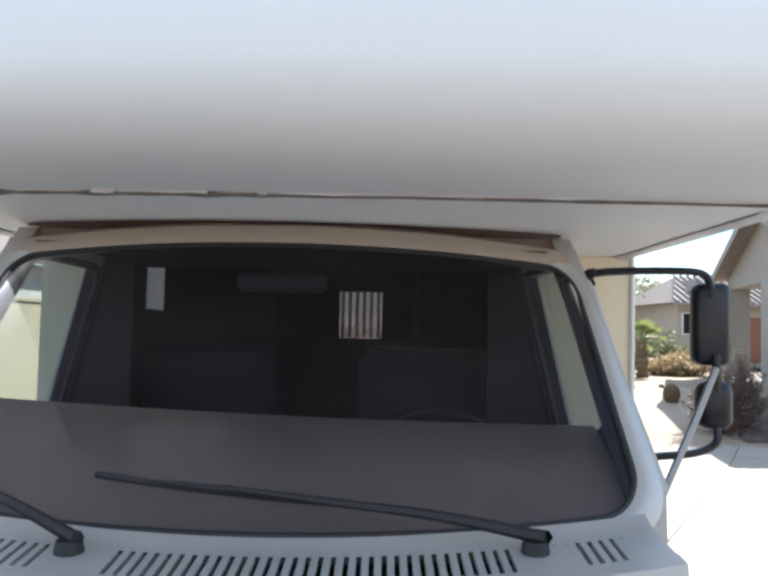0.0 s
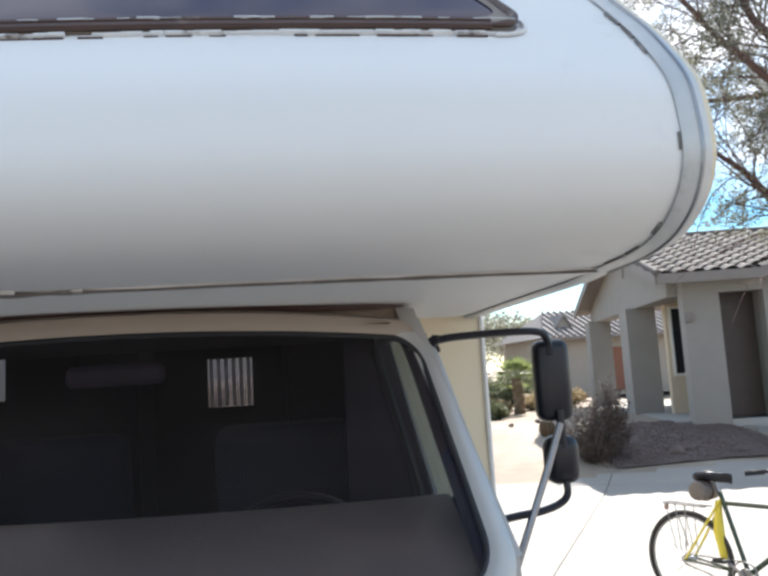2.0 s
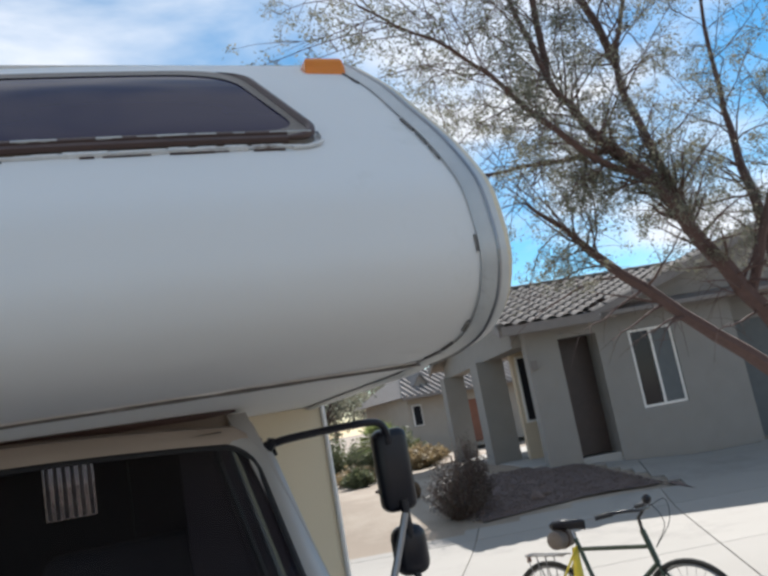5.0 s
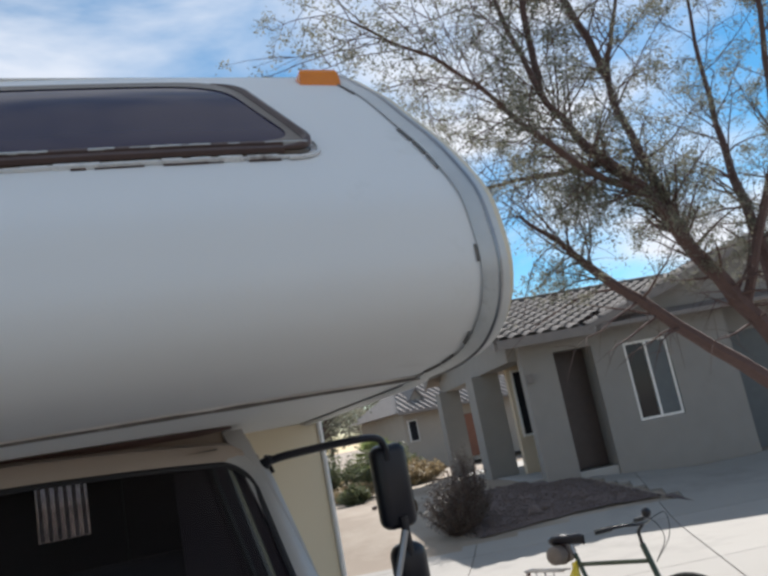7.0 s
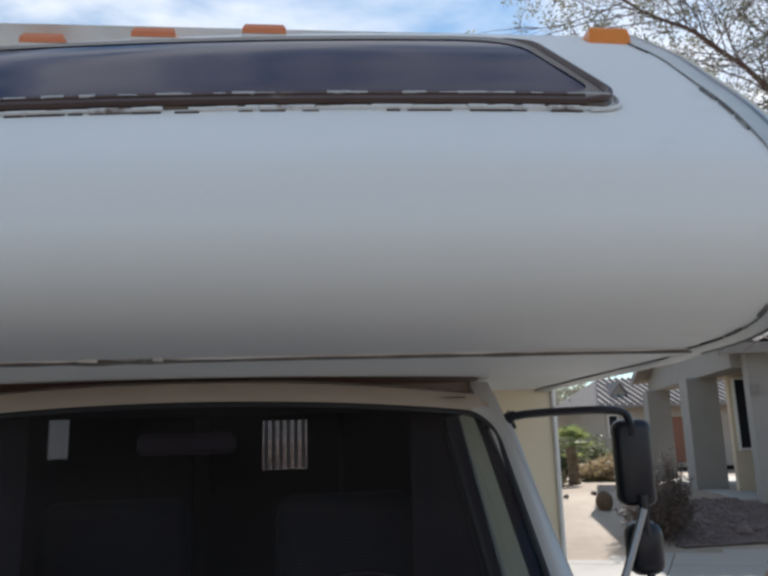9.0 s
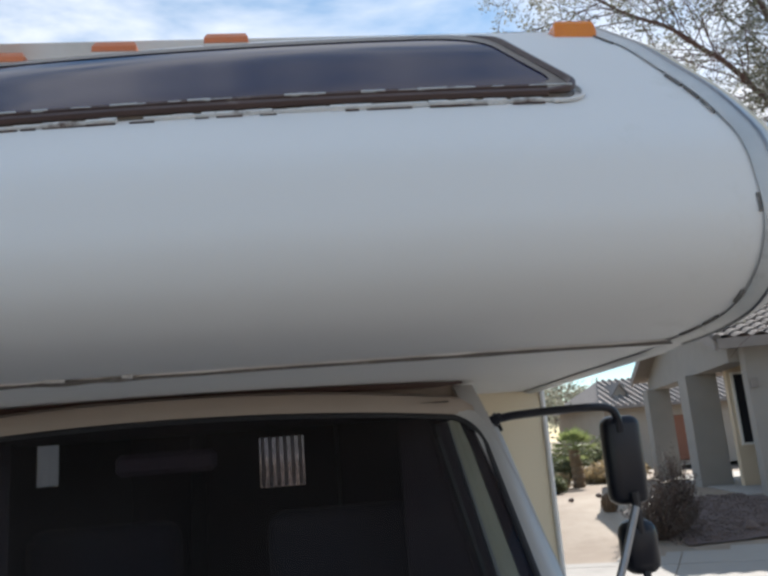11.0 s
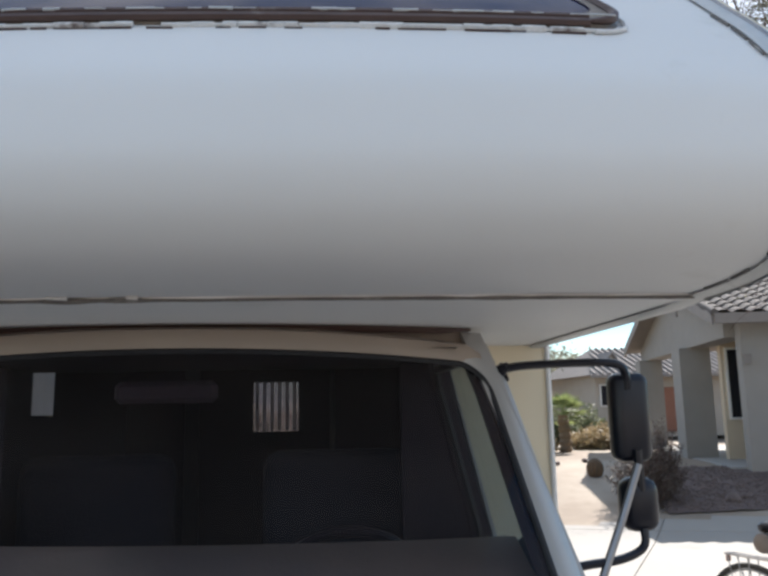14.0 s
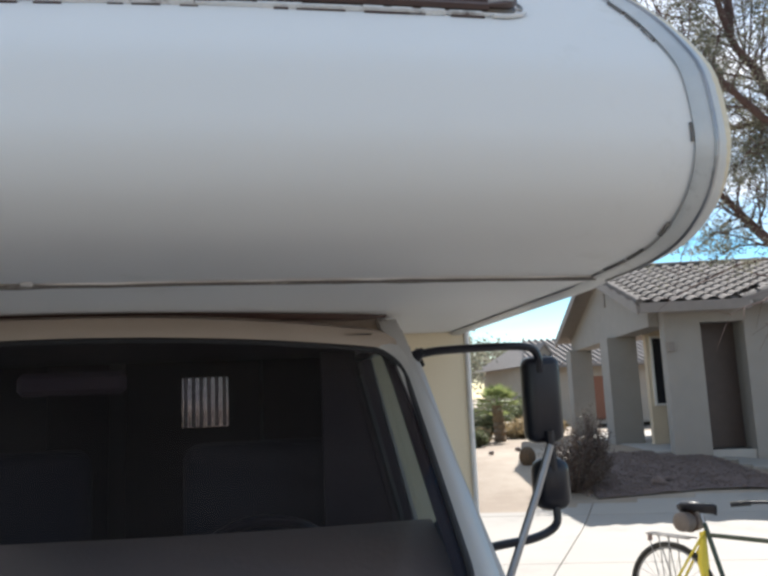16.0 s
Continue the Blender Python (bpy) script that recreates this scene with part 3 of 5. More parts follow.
def loop_strip(g0, g1, o0, o1):
    A, B = window_loop(g0), window_loop(g1)
    sh = Shape()
    n = len(A)
    sh.add([on_nose(x, t, o0) for x, t in A] + [on_nose(x, t, o1) for x, t in B], [(k, (k + 1) % n, n + (k + 1) % n, n + k) for k in range(n)])
    return sh


def fan(loop_grow, out):
    """The pane: rows across the slope, each as wide as the outline there."""
    L = window_loop(loop_grow)
    ts = lin(max(t for _, t in L) - 0.002, min(t for _, t in L) + 0.002, 14)
    sh = Shape()
    rows_ = []
    for t in ts:
        cross = []
        for k in range(len(L)):
            (xa, ta), (xb, tb) = L[k], L[(k + 1) % len(L)]
            if (ta - t) * (tb - t) <= 0 and ta != tb:
                cross.append(xa + (xb - xa) * (t - ta) / (tb - ta))
        rows_.append((min(cross), max(cross), t))
    sh.sheet(lambda i, f: on_nose(rows_[i][0] + (rows_[i][1] - rows_[i][0]) * f, rows_[i][2], out), list(range(14)), lin(0, 1, 30))
    return sh


over_window = part("overcab_window", fan(0.0, 0.012), M_TINT, RV, "wide dark tinted overcab window reflecting the sky", True)
part("bronze_gasket", loop_strip(0.012, -0.014, 0.016, 0.014).add(*(lambda s: (s.v, s.f))(loop_strip(0.012, 0.020, 0.016, 0.001))), M_BRONZE, over_window, "bronze inner frame", True)
lower = Shape()
for k, (g0, o) in enumerate(((0.004, 0.017), (0.0125, 0.011))):
    pts = [on_nose(x, WB + g0 * 0.8, o) for x in lin(WX0 + 0.05, WX1 - 0.05, 40)]
    lower.tube(pts, 0.0055 if k == 0 else 0.008, 6)
rights = [on_nose(x, t, 0.014) for x, t in window_loop(0.014) if x > WX1 - 0.11]
lower.tube(rights, [0.003 + 0.006 * min(1.0, k / 6, (len(rights) - 1 - k) / 6) for k in range(len(rights))], 6)
corner_caulk = [on_nose(x, t, 0.004) for x, t in window_loop(0.030) if x > WX1 - 0.06 and t > (WB + WT) / 2]
tagged(part("corner_caulk", Shape().tube(corner_caulk, 0.004, 5), M_SEAL, over_window, "smeared white caulk round the corner"), kind="stuff")
part("window_moulding", lower, M_BROWN, over_window, "chipped brown lower moulding", True)
light_line = Shape()
for a in lin(WX0, WX1 - 0.05, 46):
    if rnd.random() < 0.7:
        light_line.tube([on_nose(x, WB + 0.0035 + 0.001 * rnd.random(), 0.021) for x in lin(a, a + rnd.uniform(0.02, 0.05), 3)], rnd.uniform(0.0012, 0.0028), 5)
tagged(part("worn_edge", light_line, M_ALU, over_window, "bare worn metal edge"), kind="stuff")
caulk = Shape()
for a in lin(WX0 + 0.03, WX1 - 0.07, 60):
    if rnd.random() < 0.93:
        caulk.tube([on_nose(x, WB + 0.0185 + 0.0012 * noise.noise(Vector((x * 11, 5, 0))), 0.003) for x in lin(a, a + rnd.uniform(0.02, 0.05), 4)], rnd.uniform(0.003, 0.0065), 5)
tagged(part("window_caulk", caulk, M_SEAL, over_window, "cracked white caulk line"), kind="stuff")
dirt_line = Shape()
for a in lin(WX0 + 0.03, WX1 - 0.08, 40):
    if rnd.random() < 0.5:
        dirt_line.tube([on_nose(x, WB + 0.0235 + 0.0015 * noise.noise(Vector((x * 9, 1, 0))), 0.0015) for x in lin(a, a + rnd.uniform(0.02, 0.06), 4)], rnd.uniform(0.001, 0.0022), 5)
tagged(part("caulk_shadow_line", dirt_line, M_BROWN, over_window, "dirty broken lower caulk edge"), kind="stuff")

# clearance lamps along the top


def clearance_lamp(x, lens_mat, label, new_lamp=False):
    dy, dz = (-0.085 if new_lamp else -0.06) + bow(x, 0.05), (-0.081 if new_lamp else -0.067)
    low = 2.816 if new_lamp else 2.846                # the new lamps have a thin dark base, the old ones a tall bleached one
    at = lambda sh: Shape().add([(a, b + dy, c + dz) for a, b, c in sh.v], sh.f)
    lamp = part("clearance_lamp", at(round_box((x - 0.052, 1.683, 2.800 if new_lamp else 2.812), (x + 0.052, 1.747, low + 0.002), 0.005, 2)), M_BROWN if new_lamp else M_WHITEPLASTIC, RV, "amber marker lamp on a thin dark base" if new_lamp else "small marker lamp on an aged white base")
    levels = [(low, 0.050, 0.0), (low + (2.868 - low) * 0.6, 0.0495, 0.001), (2.866, 0.047, 0.005), (2.874, 0.043, 0.010), (2.877, 0.036, 0.016)]
    sh = Shape()
    v = [p for z, w, inset in levels for p in ((x - w, 1.682 + inset, z), (x + w, 1.682 + inset, z), (x + w, 1.744 - inset, z), (x - w, 1.744 - inset, z))]
    f = [(4 * r + k, 4 * r + (k + 1) % 4, 4 * r + 4 + (k + 1) % 4, 4 * r + 4 + k) for r in range(4) for k in range(4)] + [(16, 17, 18, 19), (3, 2, 1, 0)]
    sh.add(v, f)
    part("lens", at(sh), lens_mat, lamp, label)


for x in (-0.378, -0.118, 0.136):
    clearance_lamp(x, M_AMBER_OLD, "faded orange lens, bleached below")
for x in (-0.88, 0.938):
    clearance_lamp(x, M_AMBER, "clear bright amber lens", True)

# ---- the van cab ----
CX = -0.045


def shield(s, v):
    """The windshield's surface, s across from -1 to 1, v from the cowl up to the roof."""
    b = Vector((CX + 0.82 * s, 1.50 + 0.14 * s * s, 1.335 + 0.03 * s * s))
    t = Vector((CX + 0.735 * s, 1.845 + 0.13 * s * s, 1.947 - 0.035 * s * s))
    return b + (t - b) * v


def shield_out(s, v, d):
    e = 0.01
    n = (shield(s + e, v) - shield(s - e, v)).cross(shield(s, v + e) - shield(s, v - e)).normalized()
    if n.y > 0:
        n = -n
    return tuple(shield(s, v) + n * d)


def shield_loop(grow_s, grow_lo, grow_hi, rs=0.10, rv=0.13, n=9):
    s1, v0, v1 = 1 + grow_s, -grow_lo, 1 + grow_hi
    out = []
    for cx, cv, a0, kr in ((s1, v0, -90, 1.25), (s1, v1, 0, 1.0), (-s1, v1, 90, 1.0), (-s1, v0, 180, 1.25)):
        sx = 1 if cx > 0 else -1
        sv = 1 if cv > 0.5 else -1
        for i in range(n):
            a = radians(a0 + 90 * i / (n - 1))
            out.append((cx - sx * rs * kr + rs * kr * math.cos(a), cv - sv * rv * kr + rv * kr * math.sin(a)))
    dense = []
    for k in range(len(out)):
        a, b = out[k], out[(k + 1) % len(out)]
        m = max(1, int(max(abs(a[0] - b[0]) / 0.08, abs(a[1] - b[1]) / 0.08)))
        dense += [(a[0] + (b[0] - a[0]) * i / m, a[1] + (b[1] - a[1]) * i / m) for i in range(m)]
    return dense


def ring(loop_a, da, loop_b, db):
    sh = Shape()
    n = len(loop_a)
    sh.add([shield_out(s, v, da) for s, v in loop_a] + [shield_out(s, v, db) for s, v in loop_b], [(k, (k + 1) % n, n + (k + 1) % n, n + k) for k in range(n)])
    return sh


inner = shield_loop(0, 0, 0)
pane = Shape()
rows_ = []
for v in lin(0.003, 0.997, 28):
    cross = []
    for k in range(len(inner)):
        (sa, va), (sb, vb) = inner[k], inner[(k + 1) % len(inner)]
        if (va - v) * (vb - v) <= 0 and va != vb:
            cross.append(sa + (sb - sa) * (v - va) / (vb - va))
    rows_.append((min(cross), max(cross), v))
pane.sheet(lambda i, f: shield_out(rows_[i][0] + (rows_[i][1] - rows_[i][0]) * f, rows_[i][2], 0.0), list(range(28)), lin(0, 1, 36))
windshield = part("windshield", pane, M_GLASS, RV, "large dusty windshield with dark cab behind it", True)
part("gasket", Shape().tube([shield_out(s, v, 0.002) for s, v in inner], 0.0075, 6, True), M_RUBBER, windshield, "thin black rubber gasket", True)
mid = [(s * 1.03, v + (0.03 if v > 0.5 else -0.035) * min(1, abs(v - 0.5) * 2)) for s, v in inner]
outer = [(s * 1.075, v + (0.065 if v > 0.5 else -0.075) * min(1, abs(v - 0.5) * 2)) for s, v in inner]
far = [(s * 1.085, v + (0.07 if v > 0.5 else -0.08) * min(1, abs(v - 0.5) * 2)) for s, v in inner]
loops = [(inner, 0.004), ([(a[0] * 0.5 + c[0] * 0.5, a[1] * 0.5 + c[1] * 0.5) for a, c in zip(inner, mid)], 0.013), (mid, 0.016),
         ([(a[0] * 0.5 + c[0] * 0.5, a[1] * 0.5 + c[1] * 0.5) for a, c in zip(mid, outer)], 0.012), (outer, 0.002), (far, -0.07)]
nl = len(inner)
surround = Shape()
surround.add([shield_out(s, v, d) for loop, d in loops for s, v in loop],
             [(r * nl + k, r * nl + (k + 1) % nl, (r + 1) * nl + (k + 1) % nl, (r + 1) * nl + k) for r in range(len(loops) - 1) for k in range(nl)])
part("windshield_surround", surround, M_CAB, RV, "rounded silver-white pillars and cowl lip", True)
# beige brow of the roof, tucked under the overcab
brow = Shape()
def brow_at(s, k):
    f = min(1.0, max(0.0, (1.05 - abs(s)) / 0.11))   # the brow dies away into the pillars
    f = f * f * (3 - 2 * f)
    v = 1.004 + ((1.004, 1.025, 1.062, 1.086, 1.086, 1.086)[k] - 1.004) * (0.35 + 0.65 * f)
    a = Vector(shield_out(s, v, (0.009, 0.021, 0.024, 0.016, 0.0, 0.0)[k] * (0.3 + 0.7 * f)))
    top = a.z + (UNDER - 0.005 - a.z) * f
    return (a.x, a.y + (0, 0, 0, 0.012, 0.05, 0.05)[k] * f, top if k == 5 else min(a.z, UNDER - 0.010))


brow.sheet(brow_at, lin(-1.05, 1.05, 45), [0, 1, 2, 3, 4, 5])
part("roof_brow", brow, M_BROW, RV, "beige cab roof edge under the overcab", True)
part("brow_gap_seal", Shape().tube([(lambda p: (p[0], p[1] + 0.035, UNDER - 0.008))(shield_out(s, 1.03, 0.0)) for s in lin(-0.98, 0.98, 40)], [0.003 + 0.010 * min(1.0, (0.985 - abs(s)) / 0.12) for s in lin(-0.98, 0.98, 40)], 6), M_BROWN, RV, "dark stained gap seal above the cab roof", True)
part("cab_roof", Shape().prism([(2.06, 1.985), (COACH_Y, 1.985), (COACH_Y, 2.006), (2.04, 2.006)], "x", -0.74, 0.65), M_BROW, RV)
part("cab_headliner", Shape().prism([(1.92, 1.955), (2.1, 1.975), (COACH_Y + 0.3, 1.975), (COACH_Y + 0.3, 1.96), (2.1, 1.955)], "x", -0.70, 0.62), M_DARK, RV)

# drip rail down the pillar, doors and their glass
for s in (-1, 1):
    rail = [shield_out(s * 1.08, v, -0.004) for v in lin(0.15, 1.03, 12)]
    part("drip_rail", Shape().tube([(x + s * 0.006, y + 0.012, z) for x, y, z in rail[10:]], 0.006, 6), M_RUBBER, RV, smooth=True)
    door = Shape()
    DB = COACH_Y
    wall = lambda z: CX + s * (0.895 - max(0.0, z - 1.40) * 0.25)
    outl = [(1.66, 0.55), (DB, 0.55), (DB, 1.40), (1.72, 1.40)]
    door.add([(wall(z), y, z) for y, z in outl] + [(wall(z) - s * 0.06, y, z) for y, z in outl], [(0, 1, 2, 3), (7, 6, 5, 4), (0, 4, 5, 1), (1, 5, 6, 2), (2, 6, 7, 3), (3, 7, 4, 0)])
    for quad in ([(DB - 0.035, 1.40), (DB, 1.40), (DB, 2.0), (DB - 0.035, 2.0)], [(1.98, 1.93), (DB - 0.035, 1.93), (DB - 0.035, 2.0), (2.02, 2.0)], [(1.70, 1.40), (1.76, 1.40), (2.05, 1.95), (1.99, 1.97)]):
        door.add([(wall(z), y, z) for y, z in quad] + [(wall(z) - s * 0.05, y, z) for y, z in quad], [(0, 1, 2, 3), (7, 6, 5, 4), (0, 4, 5, 1), (1, 5, 6, 2), (2, 6, 7, 3), (3, 7, 4, 0)])
    cab_door = part("cab_door", door, M_CAB, RV, "silver-white van door")
    gl = Shape()
    quad = [(1.765, 1.40), (DB - 0.045, 1.40), (DB - 0.035, 1.45), (DB - 0.035, 1.88), (DB - 0.075, 1.93), (2.04, 1.93)]
    gl.add([(wall(z) - s * 0.02, y, z) for y, z in quad], [(0, 1, 2, 3, 4, 5)])
    part("door_glass", gl, M_SIDEGLASS, cab_door, "pale green door glass")
    trimline = Shape().tube([(wall(z) - s * 0.052, y, z) for y, z in quad], 0.012, 6, True)
    part("glass_run", trimline, M_RUBBER, cab_door, "black glass run")
    for name, quad in (("rear_post_trim", [(DB - 0.038, 1.36), (DB - 0.004, 1.36), (DB - 0.004, 1.96), (DB - 0.038, 1.96)]), ("quarter_panel_trim", [(1.74, 1.34), (2.10, 1.34), (2.04, 1.47), (1.86, 1.53), (1.80, 1.53)])):
        trim = Shape()
        m = len(quad)
        trim.add([(wall(z) - s * (0.004 if name == "rear_post_trim" else 0.052), y, z) for y, z in quad] + [(wall(z) - s * 0.068, y, z) for y, z in quad], [tuple(range(m)), tuple(range(2 * m - 1, m - 1, -1))] + [(k, m + k, m + (k + 1) % m, (k + 1) % m) for k in range(m)])
        part(name, trim, M_DARK, cab_door, "dark inner door trim")

# cowl with its slats, hood, wings, grille
tray = Shape().box((CX - 0.80, 1.30, 1.27), (CX + 0.80, 1.52, 1.285))
part("cowl_tray", tray, M_RUBBER, RV, "dark cowl well")
ylip = lambda x: 1.452 + 0.12 * ((x - CX) / 0.82) ** 2
zc = lambda x, y: 1.322 + 0.02 * ((x - CX) / 0.82) ** 2 - (1.46 - y) * 0.10
PIVOTS = (-0.375, 0.50)
cowl = Shape()
xs = lin(CX - 0.81, CX + 0.81, 60)
cowl.sheet(lambda x, k: (lambda y: (x, y, zc(x, y) + (0.012 if k == 3 else 0)))([ylip(x) - 0.028, ylip(x) - 0.012, ylip(x) + 0.01, ylip(x) + 0.045][k]), xs, [0, 1, 2, 3])
cowl.sheet(lambda x, k: (lambda y: (x, y, zc(x, y) - (0.02 if k == 0 else 0)))([ylip(x) - 0.185, ylip(x) - 0.18, ylip(x) - 0.13][k]), xs, [0, 1, 2])
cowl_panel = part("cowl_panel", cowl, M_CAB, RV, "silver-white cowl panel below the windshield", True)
slot = CX - 0.80
k = 0
slat_sh = None
while slot < CX + 0.80:
    blank = any(abs(slot - p) < 0.055 for p in PIVOTS) or slot > 0.66 or slot < -0.76
    w = 0.024 if blank else 0.0135
    x0, x1 = slot, slot + w
    sk = 0.0
    y0, y1 = ylip(slot) - 0.132, ylip(slot) - 0.026
    sh = Shape()
    vs = []
    for y in (y0, y1):
        for x in (x0, x1):
            xx = x + (0 if blank else sk * (y - (y0 + y1) / 2) * (1 if slot < PIVOTS[1] else -1) * -1)
            vs += [(xx, y, zc(x, y)), (xx, y, zc(x, y) - 0.012)]
    sh.add(vs, [(0, 2, 6, 4), (1, 5, 7, 3), (0, 4, 5, 1), (2, 3, 7, 6), (0, 1, 3, 2), (4, 6, 7, 5)])
    part("slat", sh, M_CAB, cowl_panel)
    slot += 0.024 if blank else 0.0235
hood = Shape()
hx = lambda s: CX + 0.74 * s
hood.sheet(lambda s, k: (lambda f: (hx(s), 0.66 + (ylip(hx(s)) - 0.20 - 0.66) * f, 1.13 + 0.165 * f ** 0.7 - 0.03 * s * s - (0.06 if f == 0 else 0)))(k), lin(-1, 1, 25), lin(0, 1, 12))
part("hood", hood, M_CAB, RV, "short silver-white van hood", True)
for s in (-1, 1):
    wing = Shape()
    wing.sheet(lambda y, k: (CX + s * (0.74, 0.775, 0.845, 0.895, 0.905)[k], y, (1.09 + 0.265 * ((y - 0.62) / 1.1) ** 0.75) + (-0.03, 0.0, -0.03, -0.10, -0.62)[k]), lin(0.62, 1.72, 20), [0, 1, 2, 3, 4])
    part("front_wing", wing, M_CAB, RV, "silver-white front wing", True)
    wheel = part("front_wheel", Shape().tube([(CX + s * 0.66, 1.15, 0.37), (CX + s * 0.69, 1.15, 0.37), (CX + s * 0.87, 1.15, 0.37), (CX + s * 0.90, 1.15, 0.37)], [0.33, 0.37, 0.37, 0.33], 28), M_TYRE, RV, "black road tyre", True)
    part("rim", Shape().tube([(CX + s * 0.88, 1.15, 0.37), (CX + s * 0.905, 1.15, 0.37)], [0.21, 0.19], 20), M_STEEL, wheel, "steel rim", True)
    part("rear_wheel", Shape().tube([(CX + s * 0.70, 4.9, 0.37), (CX + s * 0.73, 4.9, 0.37), (CX + s * 0.93, 4.9, 0.37), (CX + s * 0.96, 4.9, 0.37)], [0.33, 0.37, 0.37, 0.33], 28), M_TYRE, RV, "black road tyre", True)
    lampf = part("headlamp", Shape().box((CX + s * 0.72 - 0.11, 0.585, 0.92), (CX + s * 0.72 + 0.11, 0.66, 1.05), bevel=0.02), M_CHROME, RV, "rectangular headlamp")
part("grille", Shape().box((CX - 0.6, 0.60, 0.76), (CX + 0.6, 0.66, 1.10), bevel=0.015), M_RUBBER, RV, "black front grille")
part("front_panel", Shape().box((CX - 0.93, 0.62, 0.55), (CX + 0.93, 0.70, 1.09), bevel=0.02), M_CAB, RV)
part("bumper", round_box((CX - 0.95, 0.47, 0.46), (CX + 0.95, 0.60, 0.64), 0.035), M_CHROME, RV, "chrome front bumper")
part("chassis", Shape().box((CX - 0.5, 0.8, 0.35), (CX + 0.5, 6.0, 0.54)).box((CX - 0.84, 1.62, 0.5), (CX + 0.84, COACH_Y, 0.56)), M_RUBBER, RV)
part("firewall", Shape().box((CX - 0.8, 1.56, 0.56), (CX + 0.8, 1.60, 1.30)), M_DARK, RV)

# wipers
for (pv, tip_s, tip_v, b0, b1) in ((PIVOTS[1], -0.09, 0.125, (-0.42, 0.15), (0.20, 0.09)), (PIVOTS[0], -0.98, 0.14, (-1.0, 0.20), (-0.76, 0.16))):
    py = ylip(pv) - 0.05
    pz = zc(pv, py)
    wiper = part("wiper", Shape().tube([(pv, py, pz - 0.01), (pv, py, pz + 0.022)], [0.030, 0.024], 14), M_RUBBER, RV, "black wiper with its arm parked low")
    tip = Vector(shield_out(tip_s, tip_v, 0.028))
    root = Vector((pv, py, pz + 0.03))
    arm = smooth_path([root + (root - tip).normalized() * 0.02, root, root + (tip - root) * 0.3 + Vector((0, -0.012, 0.012)), root + (tip - root) * 0.65 + Vector((0, -0.010, 0.006)), tip], 4)
    part("arm", Shape().tube(arm, [0.015] * 3 + lin(0.014, 0.005, len(arm) - 3), 6), M_RUBBER, wiper, smooth=True)
    bl = [shield_out(b0[0] + (b1[0] - b0[0]) * f, b0[1] + (b1[1] - b0[1]) * f, 0.010) for f in lin(0, 1, 9)]
    part("blade", Shape().tube(bl, 0.0075, 6).tube([tuple(Vector(p) + Vector((0, -0.012, 0.008))) for p in bl[2:7]], [0.002, 0.006, 0.008, 0.006, 0.002], 6), M_RUBBER, wiper, "black rubber blade", True)

# inside the cab: dash, wheel, seats
dash = Shape()
dash.sheet(lambda s, k: (lambda p: (p.x * 0.985, p.y + (0.02, 0.16, 0.40, 0.47, 0.50)[k] * (1 - 0.25 * s * s), p.z - 0.012 + (0.0, 0.08, 0.195 - 0.02 * s - 0.02 * s * s, 0.18 - 0.02 * s - 0.02 * s * s, -0.25)[k]))(shield(s * 0.98, 0.01)), lin(-1, 1, 21), [0, 1, 2, 3, 4])
part("dashboard", dash, M_DASH, RV, "dusty brown dashboard", True)
wheel_c = Vector((0.36, 2.13, 1.36))
tilt = Matrix.Rotation(radians(32), 4, "X")
circ = [wheel_c + tilt @ Vector((0.19 * math.cos(a), 0, 0.19 * math.sin(a))) for a in lin(0, 2 * math.pi, 33)[:-1]]
steer = part("steering_wheel", Shape().tube(circ, 0.014, 8, True), M_BLACK, RV, "thin dark steering wheel", True)
part("spoke", Shape().tube([circ[0], wheel_c, circ[16]], 0.014, 6).tube([wheel_c, wheel_c + Vector((0, -0.2, -0.12))], 0.03, 8), M_BLACK, steer, smooth=True)
for x in (-0.43, 0.36):
    seat = part("cab_seat", round_box((x - 0.25, 2.25, 0.92), (x + 0.25, 2.75, 1.10), 0.06), M_SEAT, RV, "dark blue cloth captain seat", True)
    part("backrest", round_box((x - 0.25, 2.72, 1.05), (x + 0.25, 2.86, 1.68), 0.06), M_SEAT, seat, smooth=True)
part("inner_mirror", Shape().box((CX - 0.13, 1.90, 1.835), (CX + 0.10, 1.93, 1.885), bevel=0.012), M_DARK, RV, "dark rear-view mirror")
for s in (-1, 1):
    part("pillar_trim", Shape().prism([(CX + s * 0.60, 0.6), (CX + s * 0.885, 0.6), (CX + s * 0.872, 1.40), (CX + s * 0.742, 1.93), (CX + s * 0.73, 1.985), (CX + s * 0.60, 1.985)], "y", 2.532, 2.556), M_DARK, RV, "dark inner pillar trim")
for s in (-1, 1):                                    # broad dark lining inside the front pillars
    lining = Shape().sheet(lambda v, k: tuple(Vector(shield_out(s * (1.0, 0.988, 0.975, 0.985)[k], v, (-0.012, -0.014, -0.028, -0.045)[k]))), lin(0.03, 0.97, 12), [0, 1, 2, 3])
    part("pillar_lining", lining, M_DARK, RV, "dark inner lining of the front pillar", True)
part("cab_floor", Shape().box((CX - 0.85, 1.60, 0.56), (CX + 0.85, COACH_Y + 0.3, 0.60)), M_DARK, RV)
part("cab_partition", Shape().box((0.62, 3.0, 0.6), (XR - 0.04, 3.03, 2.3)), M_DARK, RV)
